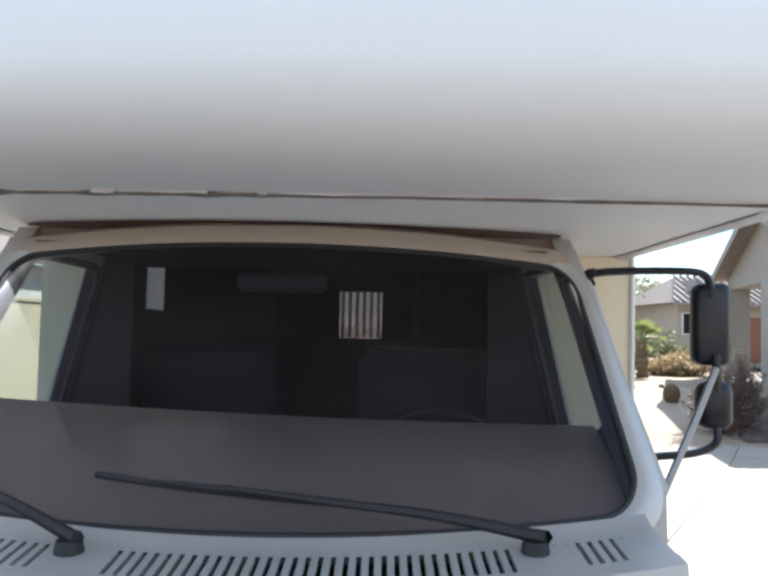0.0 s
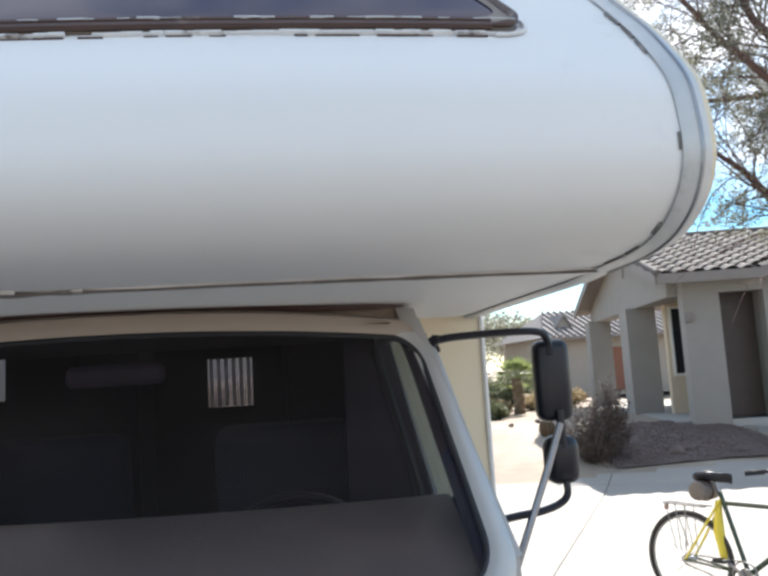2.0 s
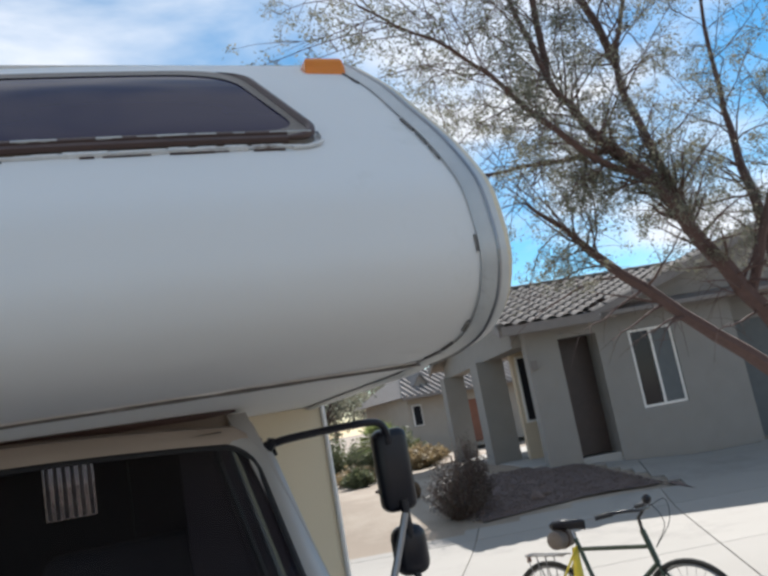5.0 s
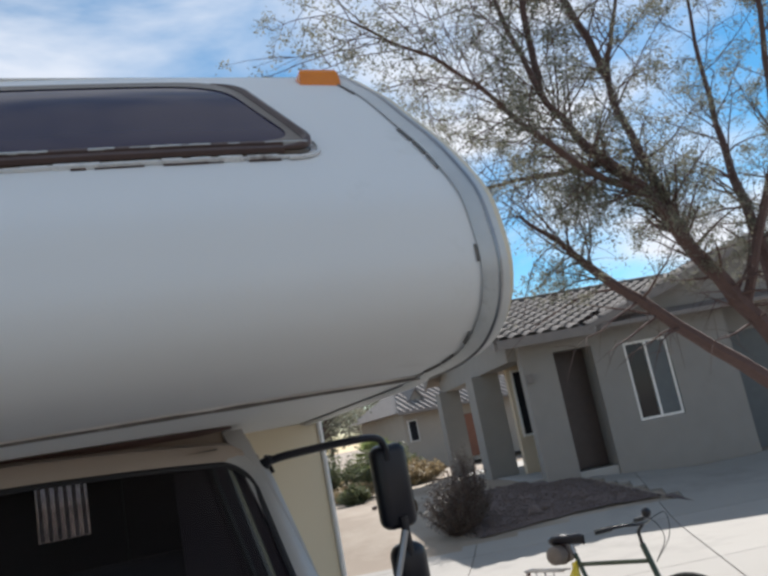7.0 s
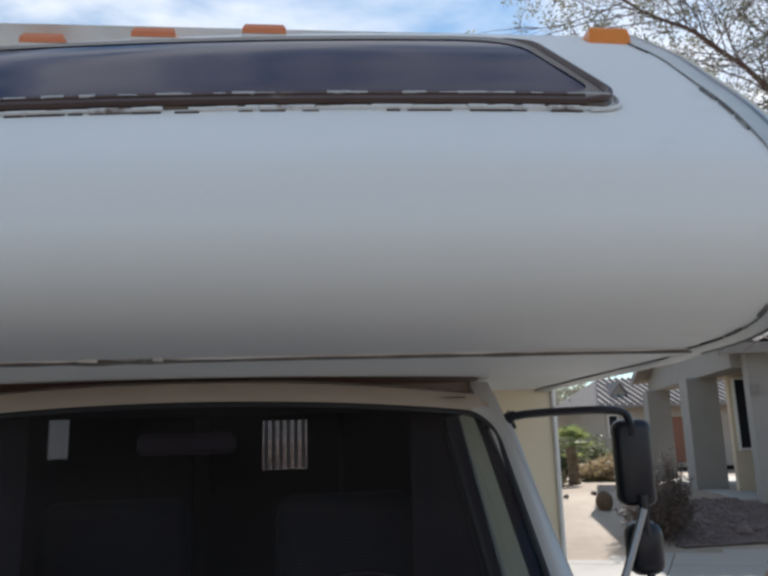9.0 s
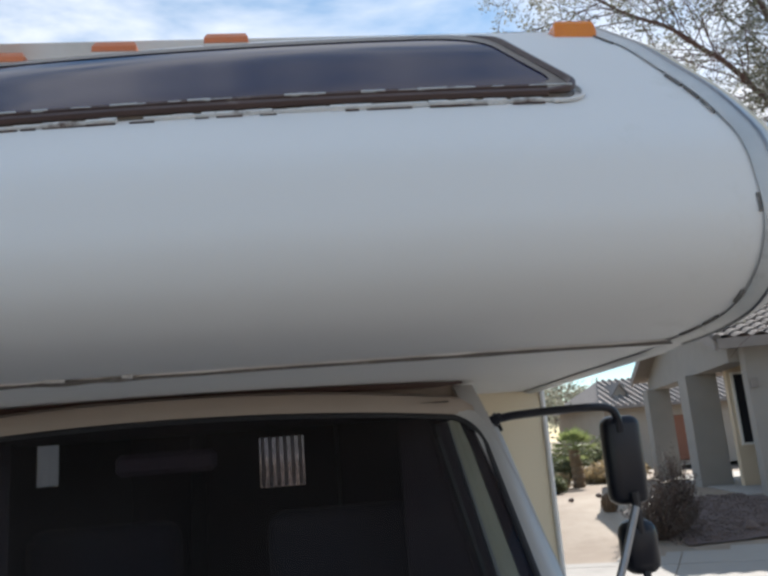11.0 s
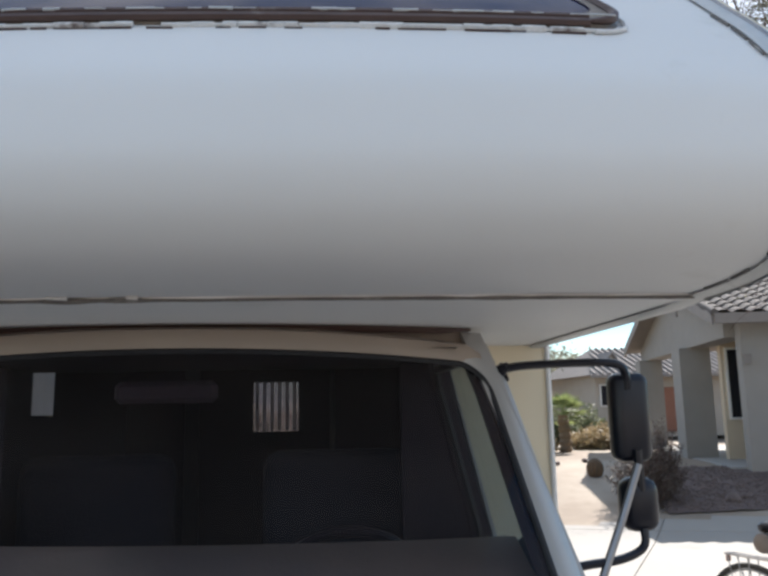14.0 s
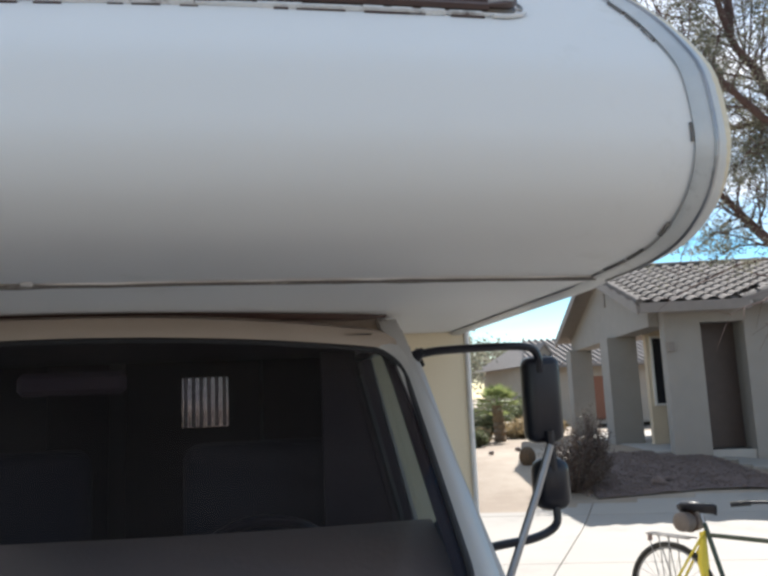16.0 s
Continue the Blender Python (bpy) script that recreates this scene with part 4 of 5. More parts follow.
# windows of the coach
pane_w = part("side_window", Shape().box((XL + 0.012, 3.55, 1.81), (XL + 0.018, 3.87, 2.07)), M_PANE, RV, "small coach side window")
part("curtain", Shape().sheet(lambda y, z: (XL + 0.045 + 0.008 * math.sin(y * 60), y, z), lin(3.56, 3.86, 40), [1.815, 2.065]), M_CURTAIN, pane_w, "pale grey curtain", True)
pane_b = part("rear_window", Shape().box((bx0, YB - 0.03, bz0), (bx1, YB - 0.022, bz1)), M_REARPANE, RV, "small rear window with upright blinds")
for x in lin(bx0 + 0.03, bx1 - 0.03, 6):
    part("blind_slat", Shape().box((x - 0.012, YB - 0.075, bz0 + 0.01), (x + 0.012, YB - 0.068, bz1)), M_CURTAIN, pane_b)

# the driver's mirrors on their bracket
head = round_box((1.030, 1.985, 1.668), (1.128, 2.055, 1.892), 0.026)
big = part("door_mirror", head, M_BLACK, RV, "tall black towing mirror on a tubular bracket", True)
part("mirror_face", Shape().box((1.040, 2.0552, 1.684), (1.118, 2.0575, 1.876)), M_MIRROR, big, "mirror glass facing back")
part("upper_arm", Shape().tube(smooth_path([(0.745, 1.975, 1.905), (0.80, 1.965, 1.912), (0.95, 1.965, 1.917), (1.035, 1.975, 1.914), (1.062, 1.985, 1.89), (1.066, 1.99, 1.85)], 5), 0.0105, 8), M_BLACK, big, "black tubular arm", True)
part("arm_foot", Shape().tube([(0.735, 1.985, 1.898), (0.752, 1.962, 1.912)], [0.018, 0.010], 8), M_BLACK, big, smooth=True)
low = round_box((1.036, 1.97, 1.500), (1.130, 2.05, 1.632), 0.034)
convex = part("convex_mirror", low, M_BLACK, big, "small black convex mirror", True)
part("lower_arm", Shape().tube(smooth_path([(1.083, 1.985, 1.51), (1.080, 1.98, 1.475), (1.055, 1.975, 1.455), (1.0, 1.96, 1.443), (0.93, 1.95, 1.438), (0.85, 1.94, 1.43)], 5), 0.0105, 8), M_BLACK, big, "black lower arm", True)
part("brace", Shape().tube([(1.075, 1.975, 1.665), (1.02, 1.962, 1.54), (0.945, 1.945, 1.385), (0.90, 1.935, 1.29)], 0.0105, 8), M_STEEL, big, "bright steel brace", True)
part("knuckle", Shape().tube([(1.078, 1.98, 1.70), (1.080, 1.98, 1.60)], 0.012, 8), M_BLACK, big, smooth=True)
BIKE_AT, BIKE_TURN, BIKE_SIZE = Vector((3.32, 5.36, 0.005)), -62.0, 1.03

# ---- bicycle on the driveway ----
def bicycle():
    B = base_of("bicycle", BIKE_AT, "old green and yellow bicycle with rear rack and saddle bag", "bicycle")
    m = Matrix.Translation(BIKE_AT) @ Matrix.Rotation(radians(BIKE_TURN), 4, "Z") @ Matrix.Diagonal((BIKE_SIZE, BIKE_SIZE, BIKE_SIZE, 1)) @ Matrix.Rotation(radians(-4), 4, "X")
    P = lambda x, y, z: tuple(m @ Vector((x, y, z)))
    T = lambda pts, r, n=8: Shape().tube([P(*p) for p in pts], r, n)
    for ax, nm in ((0.0, "rear_wheel"), (1.04, "front_wheel")):
        circ = [(ax + 0.318 * math.cos(a), 0, 0.335 + 0.318 * math.sin(a)) for a in lin(0, 2 * math.pi, 41)[:-1]]
        tyre = part(nm, Shape().tube([P(*p) for p in circ], 0.019, 7, True), M_TYRE, B, "black bicycle tyre", True)
        rim = [(ax + 0.292 * math.cos(a), 0, 0.335 + 0.292 * math.sin(a)) for a in lin(0, 2 * math.pi, 41)[:-1]]
        part("rim", Shape().tube([P(*p) for p in rim], 0.009, 6, True), M_STEEL, tyre, "steel rim", True)
        part("hub", T([(ax, -0.05, 0.335), (ax, 0.05, 0.335)], 0.022), M_STEEL, tyre, smooth=True)
        sp = Shape()
        for k in range(28):
            a = 2 * math.pi * k / 28
            b = a + (0.5 if k % 2 else -0.5)
            sp.tube([P(ax + 0.02 * math.cos(b), 0.03 if k % 4 < 2 else -0.03, 0.335 + 0.02 * math.sin(b)), P(ax + 0.29 * math.cos(a), 0, 0.335 + 0.29 * math.sin(a))], 0.0018, 4)
        part("spokes", sp, M_STEEL, tyre, "thin wire spokes")
    bb, st, hd, hl = (0.43, 0, 0.29), (0.28, 0, 0.745), (0.815, 0, 0.75), (0.85, 0, 0.64)
    part("top_tube", T([st, hd], 0.016), M_GREENPAINT, B, "dark green top tube", True)
    part("down_tube", T([hl, bb], 0.018), M_GREENPAINT, B, smooth=True)
    part("seat_tube", T([bb, (0.262, 0, 0.82)], 0.017), M_GREENPAINT, B, smooth=True)
    part("head_tube", T([hl, (0.785, 0, 0.86)], 0.021), M_GREENPAINT, B, smooth=True)
    part("fork", T([hl, (0.92, 0.05, 0.50), (1.04, 0.055, 0.335)], 0.012).tube([P(*hl), P(0.92, -0.05, 0.50), P(1.04, -0.055, 0.335)], 0.012, 8), M_GREENPAINT, B, smooth=True)
    for s in (-1, 1):
        part("chain_stay", T([bb, (0, s * 0.06, 0.335)], 0.009), M_GREENPAINT, B, smooth=True)
        part("seat_stay", T([(0.272, s * 0.02, 0.77), (0, s * 0.06, 0.335)], 0.009), M_YELLOWPAINT, B, "yellow seat stay", True)
    part("yellow_cover", Shape().tube([P(0.245, 0.0, 0.76), P(0.235, 0, 0.55), P(0.27, 0, 0.35)], [0.022, 0.040, 0.030], 8), M_YELLOWPAINT, B, "bright yellow wrapped strap", True)
    seat = Shape()
    prof = [(-0.02, 0.075, 0.0), (0.02, 0.095, 0.012), (0.10, 0.085, 0.010), (0.17, 0.045, 0.004), (0.25, 0.024, 0.004), (0.285, 0.012, -0.004)]
    seat.sheet(lambda i, a: P(0.12 + 0.82 * prof[i][0], prof[i][1] * math.cos(a), 0.93 + prof[i][2] + (0.022 if math.sin(a) > 0 else 0.05) * math.sin(a)), list(range(6)), lin(0, 2 * math.pi, 13))
    sd = part("saddle", seat, M_BLACK, B, "worn black saddle", True)
    part("seat_post", T([(0.262, 0, 0.80), (0.225, 0, 0.91)], 0.013), M_STEEL, B, smooth=True)
    bag = part("saddle_bag", Shape().tube([P(0.15, -0.12, 0.822), P(0.15, -0.105, 0.822), P(0.15, -0.03, 0.822), P(0.15, 0.0, 0.822), P(0.15, 0.03, 0.822), P(0.15, 0.105, 0.822), P(0.15, 0.12, 0.822)], [0.045, 0.066, 0.072, 0.060, 0.072, 0.066, 0.045], 16), M_BAG, B, "grey canvas saddle bag", True)
    part("bag_strap", Shape().tube([P(0.15 + 0.064 * math.cos(a), 0, 0.822 + 0.064 * math.sin(a)) for a in lin(0, 2 * math.pi, 17)[:-1]], 0.012, 6, True), M_BROWN, bag, "dark strap")
    rack = T([(0.17, 0.05, 0.71), (-0.16, 0.055, 0.715), (-0.16, -0.055, 0.715), (0.17, -0.05, 0.71)], 0.006)
    for y in (-0.02, 0.02):
        rack.tube([P(0.17, y, 0.712), P(-0.16, y, 0.716)], 0.004, 6)
    rk = part("rack", rack, M_STEEL, B, "wire rear carrier", True)
    for x in (-0.14, -0.06, 0.02):
        for s in (-1, 1):
            part("rack_strut", T([(x, s * 0.053, 0.713), (0.01 + x * 0.45, s * 0.075, 0.40)], 0.004, 6), M_STEEL, rk)
    part("stem", T([(0.785, 0, 0.86), (0.775, 0, 0.94), (0.82, 0, 0.99)], 0.013), M_BLACK, B, smooth=True)
    bars = part("handlebar", T([(0.70, -0.27, 1.00), (0.78, -0.20, 1.005), (0.82, -0.08, 0.995), (0.82, 0.08, 0.995), (0.78, 0.20, 1.005), (0.70, 0.27, 1.00)], 0.012), M_BLACK, B, "dark handlebar", True)
    for s in (-1, 1):
        part("grip", T([(0.62, s * 0.315, 0.985), (0.72, s * 0.255, 1.0)], 0.018), M_RUBBER, bars, smooth=True)
        part("brake_cable", Shape().tube(smooth_path([P(0.79, s * 0.2, 1.0), P(0.93, s * 0.14, 1.04), P(0.97, s * 0.04, 0.90), P(0.86, 0, 0.74)], 5), 0.003, 5), M_RUBBER, bars, smooth=True)
    part("bell_lamp", Shape().blob(P(0.86, 0.0, 1.06), 0.035, 0.05), M_BLACK, bars, "small black lamp", True)
    part("crank", T([(0.43, 0.07, 0.29), (0.55, 0.08, 0.20)], 0.011), M_STEEL, B, smooth=True)
    part("crank", T([(0.43, -0.07, 0.29), (0.31, -0.08, 0.38)], 0.011), M_STEEL, B, smooth=True)
    part("pedal", Shape().box((-0.045, -0.045, -0.011), (0.045, 0.045, 0.011), m @ Matrix.Translation((0.55, 0.13, 0.20)), bevel=0.005), M_RUBBER, B)
    part("pedal", Shape().box((-0.045, -0.045, -0.011), (0.045, 0.045, 0.011), m @ Matrix.Translation((0.31, -0.13, 0.38)), bevel=0.005), M_RUBBER, B)
    part("chainring", Shape().tube([P(0.43 + 0.09 * math.cos(a), -0.05, 0.29 + 0.09 * math.sin(a)) for a in lin(0, 2 * math.pi, 25)[:-1]], 0.006, 5, True).tube([P(0.43, -0.055, 0.29), P(0.43, -0.045, 0.29)], 0.05, 14), M_STEEL, B, smooth=True)
    part("chain", T([(0.43, -0.05, 0.38), (0.0, -0.05, 0.37), (-0.035, -0.05, 0.335), (0.0, -0.05, 0.30), (0.43, -0.05, 0.20)], 0.005, 5), M_RUBBER, B)
    part("mud_reflector", Shape().box((-0.006, -0.02, -0.03), (0.006, 0.02, 0.03), m @ Matrix.Translation((-0.165, 0, 0.69))), M_REDBROWN, B, "small red reflector")


bicycle()

# ---- the neighbour's house ----
FLOOR_Z = 0.55
house = base_of("house", house_at(2, 3, 0.4), "single-storey grey stucco house with a tiled roof, in its own shade", "house")


def hbox(sh, u0, u1, w0, w1, z0, z1):
    return sh.box((u0, w0, z0), (u1, w1, z1), H_M)


for u0, u1, z0, z1 in ((-0.62, 0.07, 0.2, 3.4), (0.90, 1.58, 0.2, 3.4), (2.56, 3.85, 0.2, 3.4)):
    part("wall_pier", hbox(Shape(), u0, u1, 0.0, 0.3, z0, z1), M_STUCCO, house, "grey-beige stucco entry wall")
part("door_lintel", hbox(Shape(), 0.07, 0.90, 0.0, 0.3, 3.06, 3.4), M_STUCCO, house)
part("window_apron", hbox(Shape(), 1.58, 2.56, 0.0, 0.3, 0.2, 1.36), M_STUCCO, house)
part("window_lintel", hbox(Shape(), 1.58, 2.56, 0.0, 0.3, 3.0, 3.4), M_STUCCO, house)
part("garage_return", hbox(Shape(), 3.85, 3.95, 0.0, 0.8, 0.2, 3.4), M_STUCCO, house)
part("garage_lintel", hbox(Shape(), 3.95, 9.2, 0.55, 0.8, 2.85, 3.4), M_STUCCO, house)
part("side_wall", hbox(Shape(), 9.0, 9.2, 0.8, 8.2, 0.2, 3.4), M_STUCCO, house)
part("front_gable", Shape().prism([(0.95, 3.4), (4.9, 4.62), (8.9, 3.4)], "y", 0.02, 0.3, H_M), M_STUCCO, house)
alc = Shape()
hbox(alc, -0.05, 0.07, 0.3, 0.8, 0.2, 3.3)
hbox(alc, 0.95, 1.07, 0.3, 0.8, 0.2, 3.3)
hbox(alc, 0.07, 0.95, 0.7, 0.8, 0.2, 3.3)
hbox(alc, 0.07, 0.95, 0.3, 0.8, 3.1, 3.3)
part("entry_recess", alc, M_STUCCO, house)
front_door = part("front_door", hbox(Shape(), 0.10, 0.94, 0.62, 0.69, 0.62, 3.08), M_DOOR, house, "dark brown front door deep in the entry")
part("door_knob", Shape().blob(house_at(0.2, 0.60, 1.6), 0.035, 0), M_CHROME, front_door, smooth=True)
part("entry_step", hbox(Shape(), 0.07, 0.95, 0.05, 0.7, 0.3, 0.62), M_SLAB, house, "pale concrete entry floor")


def house_window(u0, u1, w, z0, z1, mid=True):
    fr = Shape()
    t = 0.05
    hbox(fr, u0, u1, w - 0.02, w + 0.06, z0, z0 + t)
    hbox(fr, u0, u1, w - 0.02, w + 0.06, z1 - t, z1)
    hbox(fr, u0, u0 + t, w - 0.02, w + 0.06, z0 + t, z1 - t)
    hbox(fr, u1 - t, u1, w - 0.02, w + 0.06, z0 + t, z1 - t)
    c = (u0 + u1) / 2
    if mid:
        hbox(fr, c - 0.025, c + 0.025, w - 0.015, w + 0.055, z0 + t, z1 - t)
    win = part("window", fr, M_FRAMEWHITE, house, "white-framed sliding window with dark glass")
    part("pane", hbox(Shape(), u0 + t, (c - 0.025) if mid else u1 - t, w + 0.02, w + 0.028, z0 + t, z1 - t), M_HOUSEGLASS, win, "dark glass")
    if mid:
        part("screen", hbox(Shape(), c + 0.025, u1 - t, w + 0.005, w + 0.012, z0 + t, z1 - t), M_BLIND, win, "grey insect screen")


house_window(1.59, 2.55, 0.05, 1.37, 2.99)
porch = Shape()
hbox(porch, -1.0, -0.33, 3.02, 3.75, 0.2, 3.05)
part("porch_column", porch, M_STUCCO, house, "square stucco porch column")
part("porch_column", hbox(Shape(), -1.0, -0.38, 7.55, 8.2, 0.2, 3.05), M_STUCCO, house, "square stucco porch column")
gable = hbox(Shape(), -0.82, -0.30, 0.3, 8.2, 3.05, 3.42)
gable.prism([(-0.3, 3.42), (4.0, 4.72), (8.3, 3.42)], "x", -0.80, -0.55, H_M)
part("porch_gable", gable, M_STUCCO, house, "stucco gable over the porch beam")
part("gable_vent", hbox(Shape(), -0.83, -0.80, 3.68, 3.82, 3.86, 4.22), M_FASCIA, house, "narrow dark gable vent")
# lighter tan than the grey walls: incoming light is put into its colour
part("porch_wall", hbox(Shape(), -0.30, 1.6, 2.4, 2.6, 0.2, 3.4), M_STUCCO_TAN, house, "porch wall in lighter tan, with light put into the colour")
nf = Shape()
for u0, u1, z0, z1 in ((-0.22, 0.26, 1.45, 1.50), (-0.22, 0.26, 2.95, 3.0), (-0.22, -0.17, 1.5, 2.95), (0.21, 0.26, 1.5, 2.95)):
    hbox(nf, u0, u1, 2.35, 2.42, z0, z1)
nwin = part("window", nf, M_FRAMEWHITE, house, "narrow white-framed porch window")
part("pane", hbox(Shape(), -0.17, 0.21, 2.385, 2.395, 1.5, 2.95), M_HOUSEGLASS, nwin, "dark glass")
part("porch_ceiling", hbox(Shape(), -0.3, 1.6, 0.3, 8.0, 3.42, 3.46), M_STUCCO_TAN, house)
part("porch_floor", hbox(Shape(), -0.9, 1.6, 0.3, 8.2, 0.3, 0.62), M_SLAB, house, "shaded porch slab")
part("garage_door", hbox(Shape(), 3.95, 9.0, 0.6, 0.66, 0.2, 2.85), M_BLIND, house, "grey garage door")
RID_W, RID_Z, EAVE_Z = 4.0, 4.86, 3.46
slope = (RID_Z - EAVE_Z) / (RID_W + 0.5)
roofs = Shape()
roofs.prism([(-0.5, EAVE_Z - 0.06), (RID_W, RID_Z - 0.06), (8.5, EAVE_Z - 0.06), (8.5, EAVE_Z - 0.14), (RID_W, RID_Z - 0.15), (-0.5, EAVE_Z - 0.14)], "x", -1.2, 9.6, H_M)
roof = part("roof", roofs, M_FASCIA, house, "low-pitched roof of grey tiles")
wing = Shape().prism([(0.75, EAVE_Z - 0.04), (4.9, 4.76), (9.05, EAVE_Z - 0.04), (9.05, EAVE_Z - 0.12), (4.9, 4.66), (0.75, EAVE_Z - 0.12)], "y", -0.45, RID_W - 0.2, H_M)
wing_roof = part("roof_wing", wing, M_FASCIA, house, "front gable roof over the window wall")
fas = hbox(Shape(), -1.2, 0.86, -0.55, -0.5, EAVE_Z - 0.22, EAVE_Z - 0.03)
part("eave_board", fas, M_FASCIA, house, "brown-grey eave board")
part("soffit", hbox(Shape(), -1.15, 0.9, -0.5, 0.0, EAVE_Z - 0.17, EAVE_Z - 0.145), M_STUCCO, house)
rake = Shape()
for s, w in ((1, -0.5), (-1, 8.5)):
    rake.prism([(w, EAVE_Z - 0.24), (w, EAVE_Z - 0.02), (RID_W, RID_Z - 0.02), (RID_W, RID_Z - 0.24)], "x", -1.25, -1.20, H_M)
part("rake_board", rake, M_FASCIA, house, "brown-grey gable board")
rake2 = Shape().prism([(0.72, EAVE_Z - 0.2), (0.72, EAVE_Z - 0.02), (4.9, 4.78), (4.9, 4.60)], "y", -0.5, -0.45, H_M).prism([(9.08, EAVE_Z - 0.2), (9.08, EAVE_Z - 0.02), (4.9, 4.78), (4.9, 4.60)], "y", -0.5, -0.45, H_M)
part("rake_board", rake2, M_FASCIA, house)
part("wall_lamp", hbox(Shape(), -0.60, -0.47, -0.07, 0.0, 2.52, 2.70), M_FASCIA, house, "small dark porch lamp")
# white blob with a stub, added in place of the roof's valley flashing
part("valley_flashing_blob", Shape().blob(house_at(0.84, -0.5, 3.36), (0.055, 0.055, 0.05), 0.2).tube([house_at(0.84, -0.47, 3.36), house_at(0.84, -0.3, 3.4)], 0.03, 6), M_WHITEWALL, house, "white blob in place of the roof valley flashing", True)

# roof tiles of the near slope, one by one, and the rest joined
COLS, PITCH = 0.305, 0.36
SL = math.hypot(RID_W + 0.5, RID_Z - EAVE_Z)


def tile_shape():
    sh = Shape()
    xs_ = lin(0, COLS * 1.06, 7)
    hz = [0.0, 0.03, 0.062, 0.07, 0.062, 0.03, 0.0]
    n = 7
    for y, dz in ((0.0, 0.03), (PITCH * 1.12, 0.0)):
        sh.v += [(x, y, h + dz) for x, h in zip(xs_, hz)]
    sh.v += [(x, 0.0, h + 0.012) for x, h in zip(xs_, hz)]
    sh.f += [(k, k + 1, n + k + 1, n + k) for k in range(n - 1)] + [(k, 2 * n + k, 2 * n + k + 1, k + 1) for k in range(n - 1)]
    return sh


tile_me = mesh_of("roof_tile", tile_shape(), M_TILE, True)
ang = math.atan(slope)
rest = Shape()
count = 0
for r in range(int(SL / PITCH) + 1):
    for c in range(int(10.6 / COLS)):
        u = -1.2 + c * COLS
        d = r * PITCH
        w = -0.52 + d * math.cos(ang)
        z = EAVE_Z - 0.055 + d * math.sin(ang)
        if w > RID_W - 0.1:
            continue
        if u + COLS > 0.85 + (w + 0.5) * 1.02:       # the front wing covers this part
            continue
        m = H_M @ Matrix.Translation((u, w, z)) @ Matrix.Rotation(ang, 4, "X") @ Matrix.Rotation(random.uniform(-0.012, 0.012), 4, "Z")
        if count < 290:
            t = new("roof_tile", tile_me)
            t.parent = roof
            t.matrix_parent_inverse = Matrix.Identity(4)
            t.matrix_basis = (house.matrix_world @ roof.matrix_parent_inverse).inverted() @ m
            count += 1
wing_ang = math.atan((4.76 - EAVE_Z + 0.04) / 4.15)
proto = tile_shape()
for r in range(12):
    for c in range(14):
        d = r * PITCH
        x = 0.75 + d * math.cos(wing_ang)
        z = EAVE_Z - 0.035 + d * math.sin(wing_ang)
        y = -0.48 + c * COLS
        if x > 4.8 or y > x - 1.4 + 0.6 + 3.2:
            continue
        m = H_M @ Matrix.Translation((x, y, z)) @ Matrix.Rotation(-wing_ang, 4, "Y") @ Matrix.Rotation(radians(-90), 4, "Z") @ Matrix.Translation((-COLS, 0, 0))
        rest.add([tuple(m @ Vector(p)) for p in proto.v], proto.f)
tagged(part("wing_tiles", rest, M_TILE, house, "grey roof tiles of the front wing", True), kind="stuff")
part("ridge_tiles", Shape().tube([house_at(u, RID_W, RID_Z - 0.02 + 0.015 * (k % 2)) for k, u in enumerate(lin(-1.25, 5.2, 24))], [0.085 if k % 2 else 0.105 for k in range(24)], 8), M_TILE, house, smooth=True)
part("rake_tiles", Shape().tube([house_at(-1.2, w, EAVE_Z + slope * (w + 0.5) + 0.012 * (k % 2)) for k, w in enumerate(lin(-0.55, RID_W, 16))], [0.06 if k % 2 else 0.075 for k in range(16)], 8), M_TILE, house, smooth=True)

# ---- houses and walls further off ----
far_house = base_of("far_house", (15, 33, 0.6), "distant beige house with a pale grey tiled roof", "house")
part("wall", Shape().box((11.95, 30.0, 0.5), (22, 36, 3.02)), M_STUCCO_FAR, far_house, "beige stucco")
fr_ = Shape().add([(11.55, 29.4, 3.02), (22.4, 29.4, 3.02), (20.5, 33.0, 4.32), (13.0, 33.0, 4.32), (11.55, 36.6, 3.02), (22.4, 36.6, 3.02)],
                  [(0, 1, 2, 3), (4, 3, 2, 5), (0, 3, 4), (1, 5, 2), (0, 4, 5, 1)])
far_roof = part("roof", fr_, M_TILE_LIT, far_house, "hipped tile roof, sunlight put into its pale grey")
for k in range(24):                                 # barrel courses running up the slope
    x = 11.75 + 0.30 * k
    f = min(1.0, (x - 11.55) / 1.45)
    part("tile_course", Shape().tube([(x, 29.38, 3.05), (x, 29.4 + 3.6 * f * 0.5, 3.05 + 0.65 * f), (x, 29.4 + 3.6 * f, 3.05 + 1.3 * f)], 0.06, 6), M_TILE_LIT, far_roof)
part("fascia", Shape().box((11.55, 29.34, 2.90), (22.4, 29.42, 3.03), bevel=0.01), M_FASCIA, far_house, "brown-grey eave board")
dormer = Shape().prism([(12.55, 3.4), (12.95, 3.95), (13.35, 3.4)], "y", 30.6, 32.4)
part("dormer", dormer, M_STUCCO_FAR, far_roof, "small stucco dormer gable")
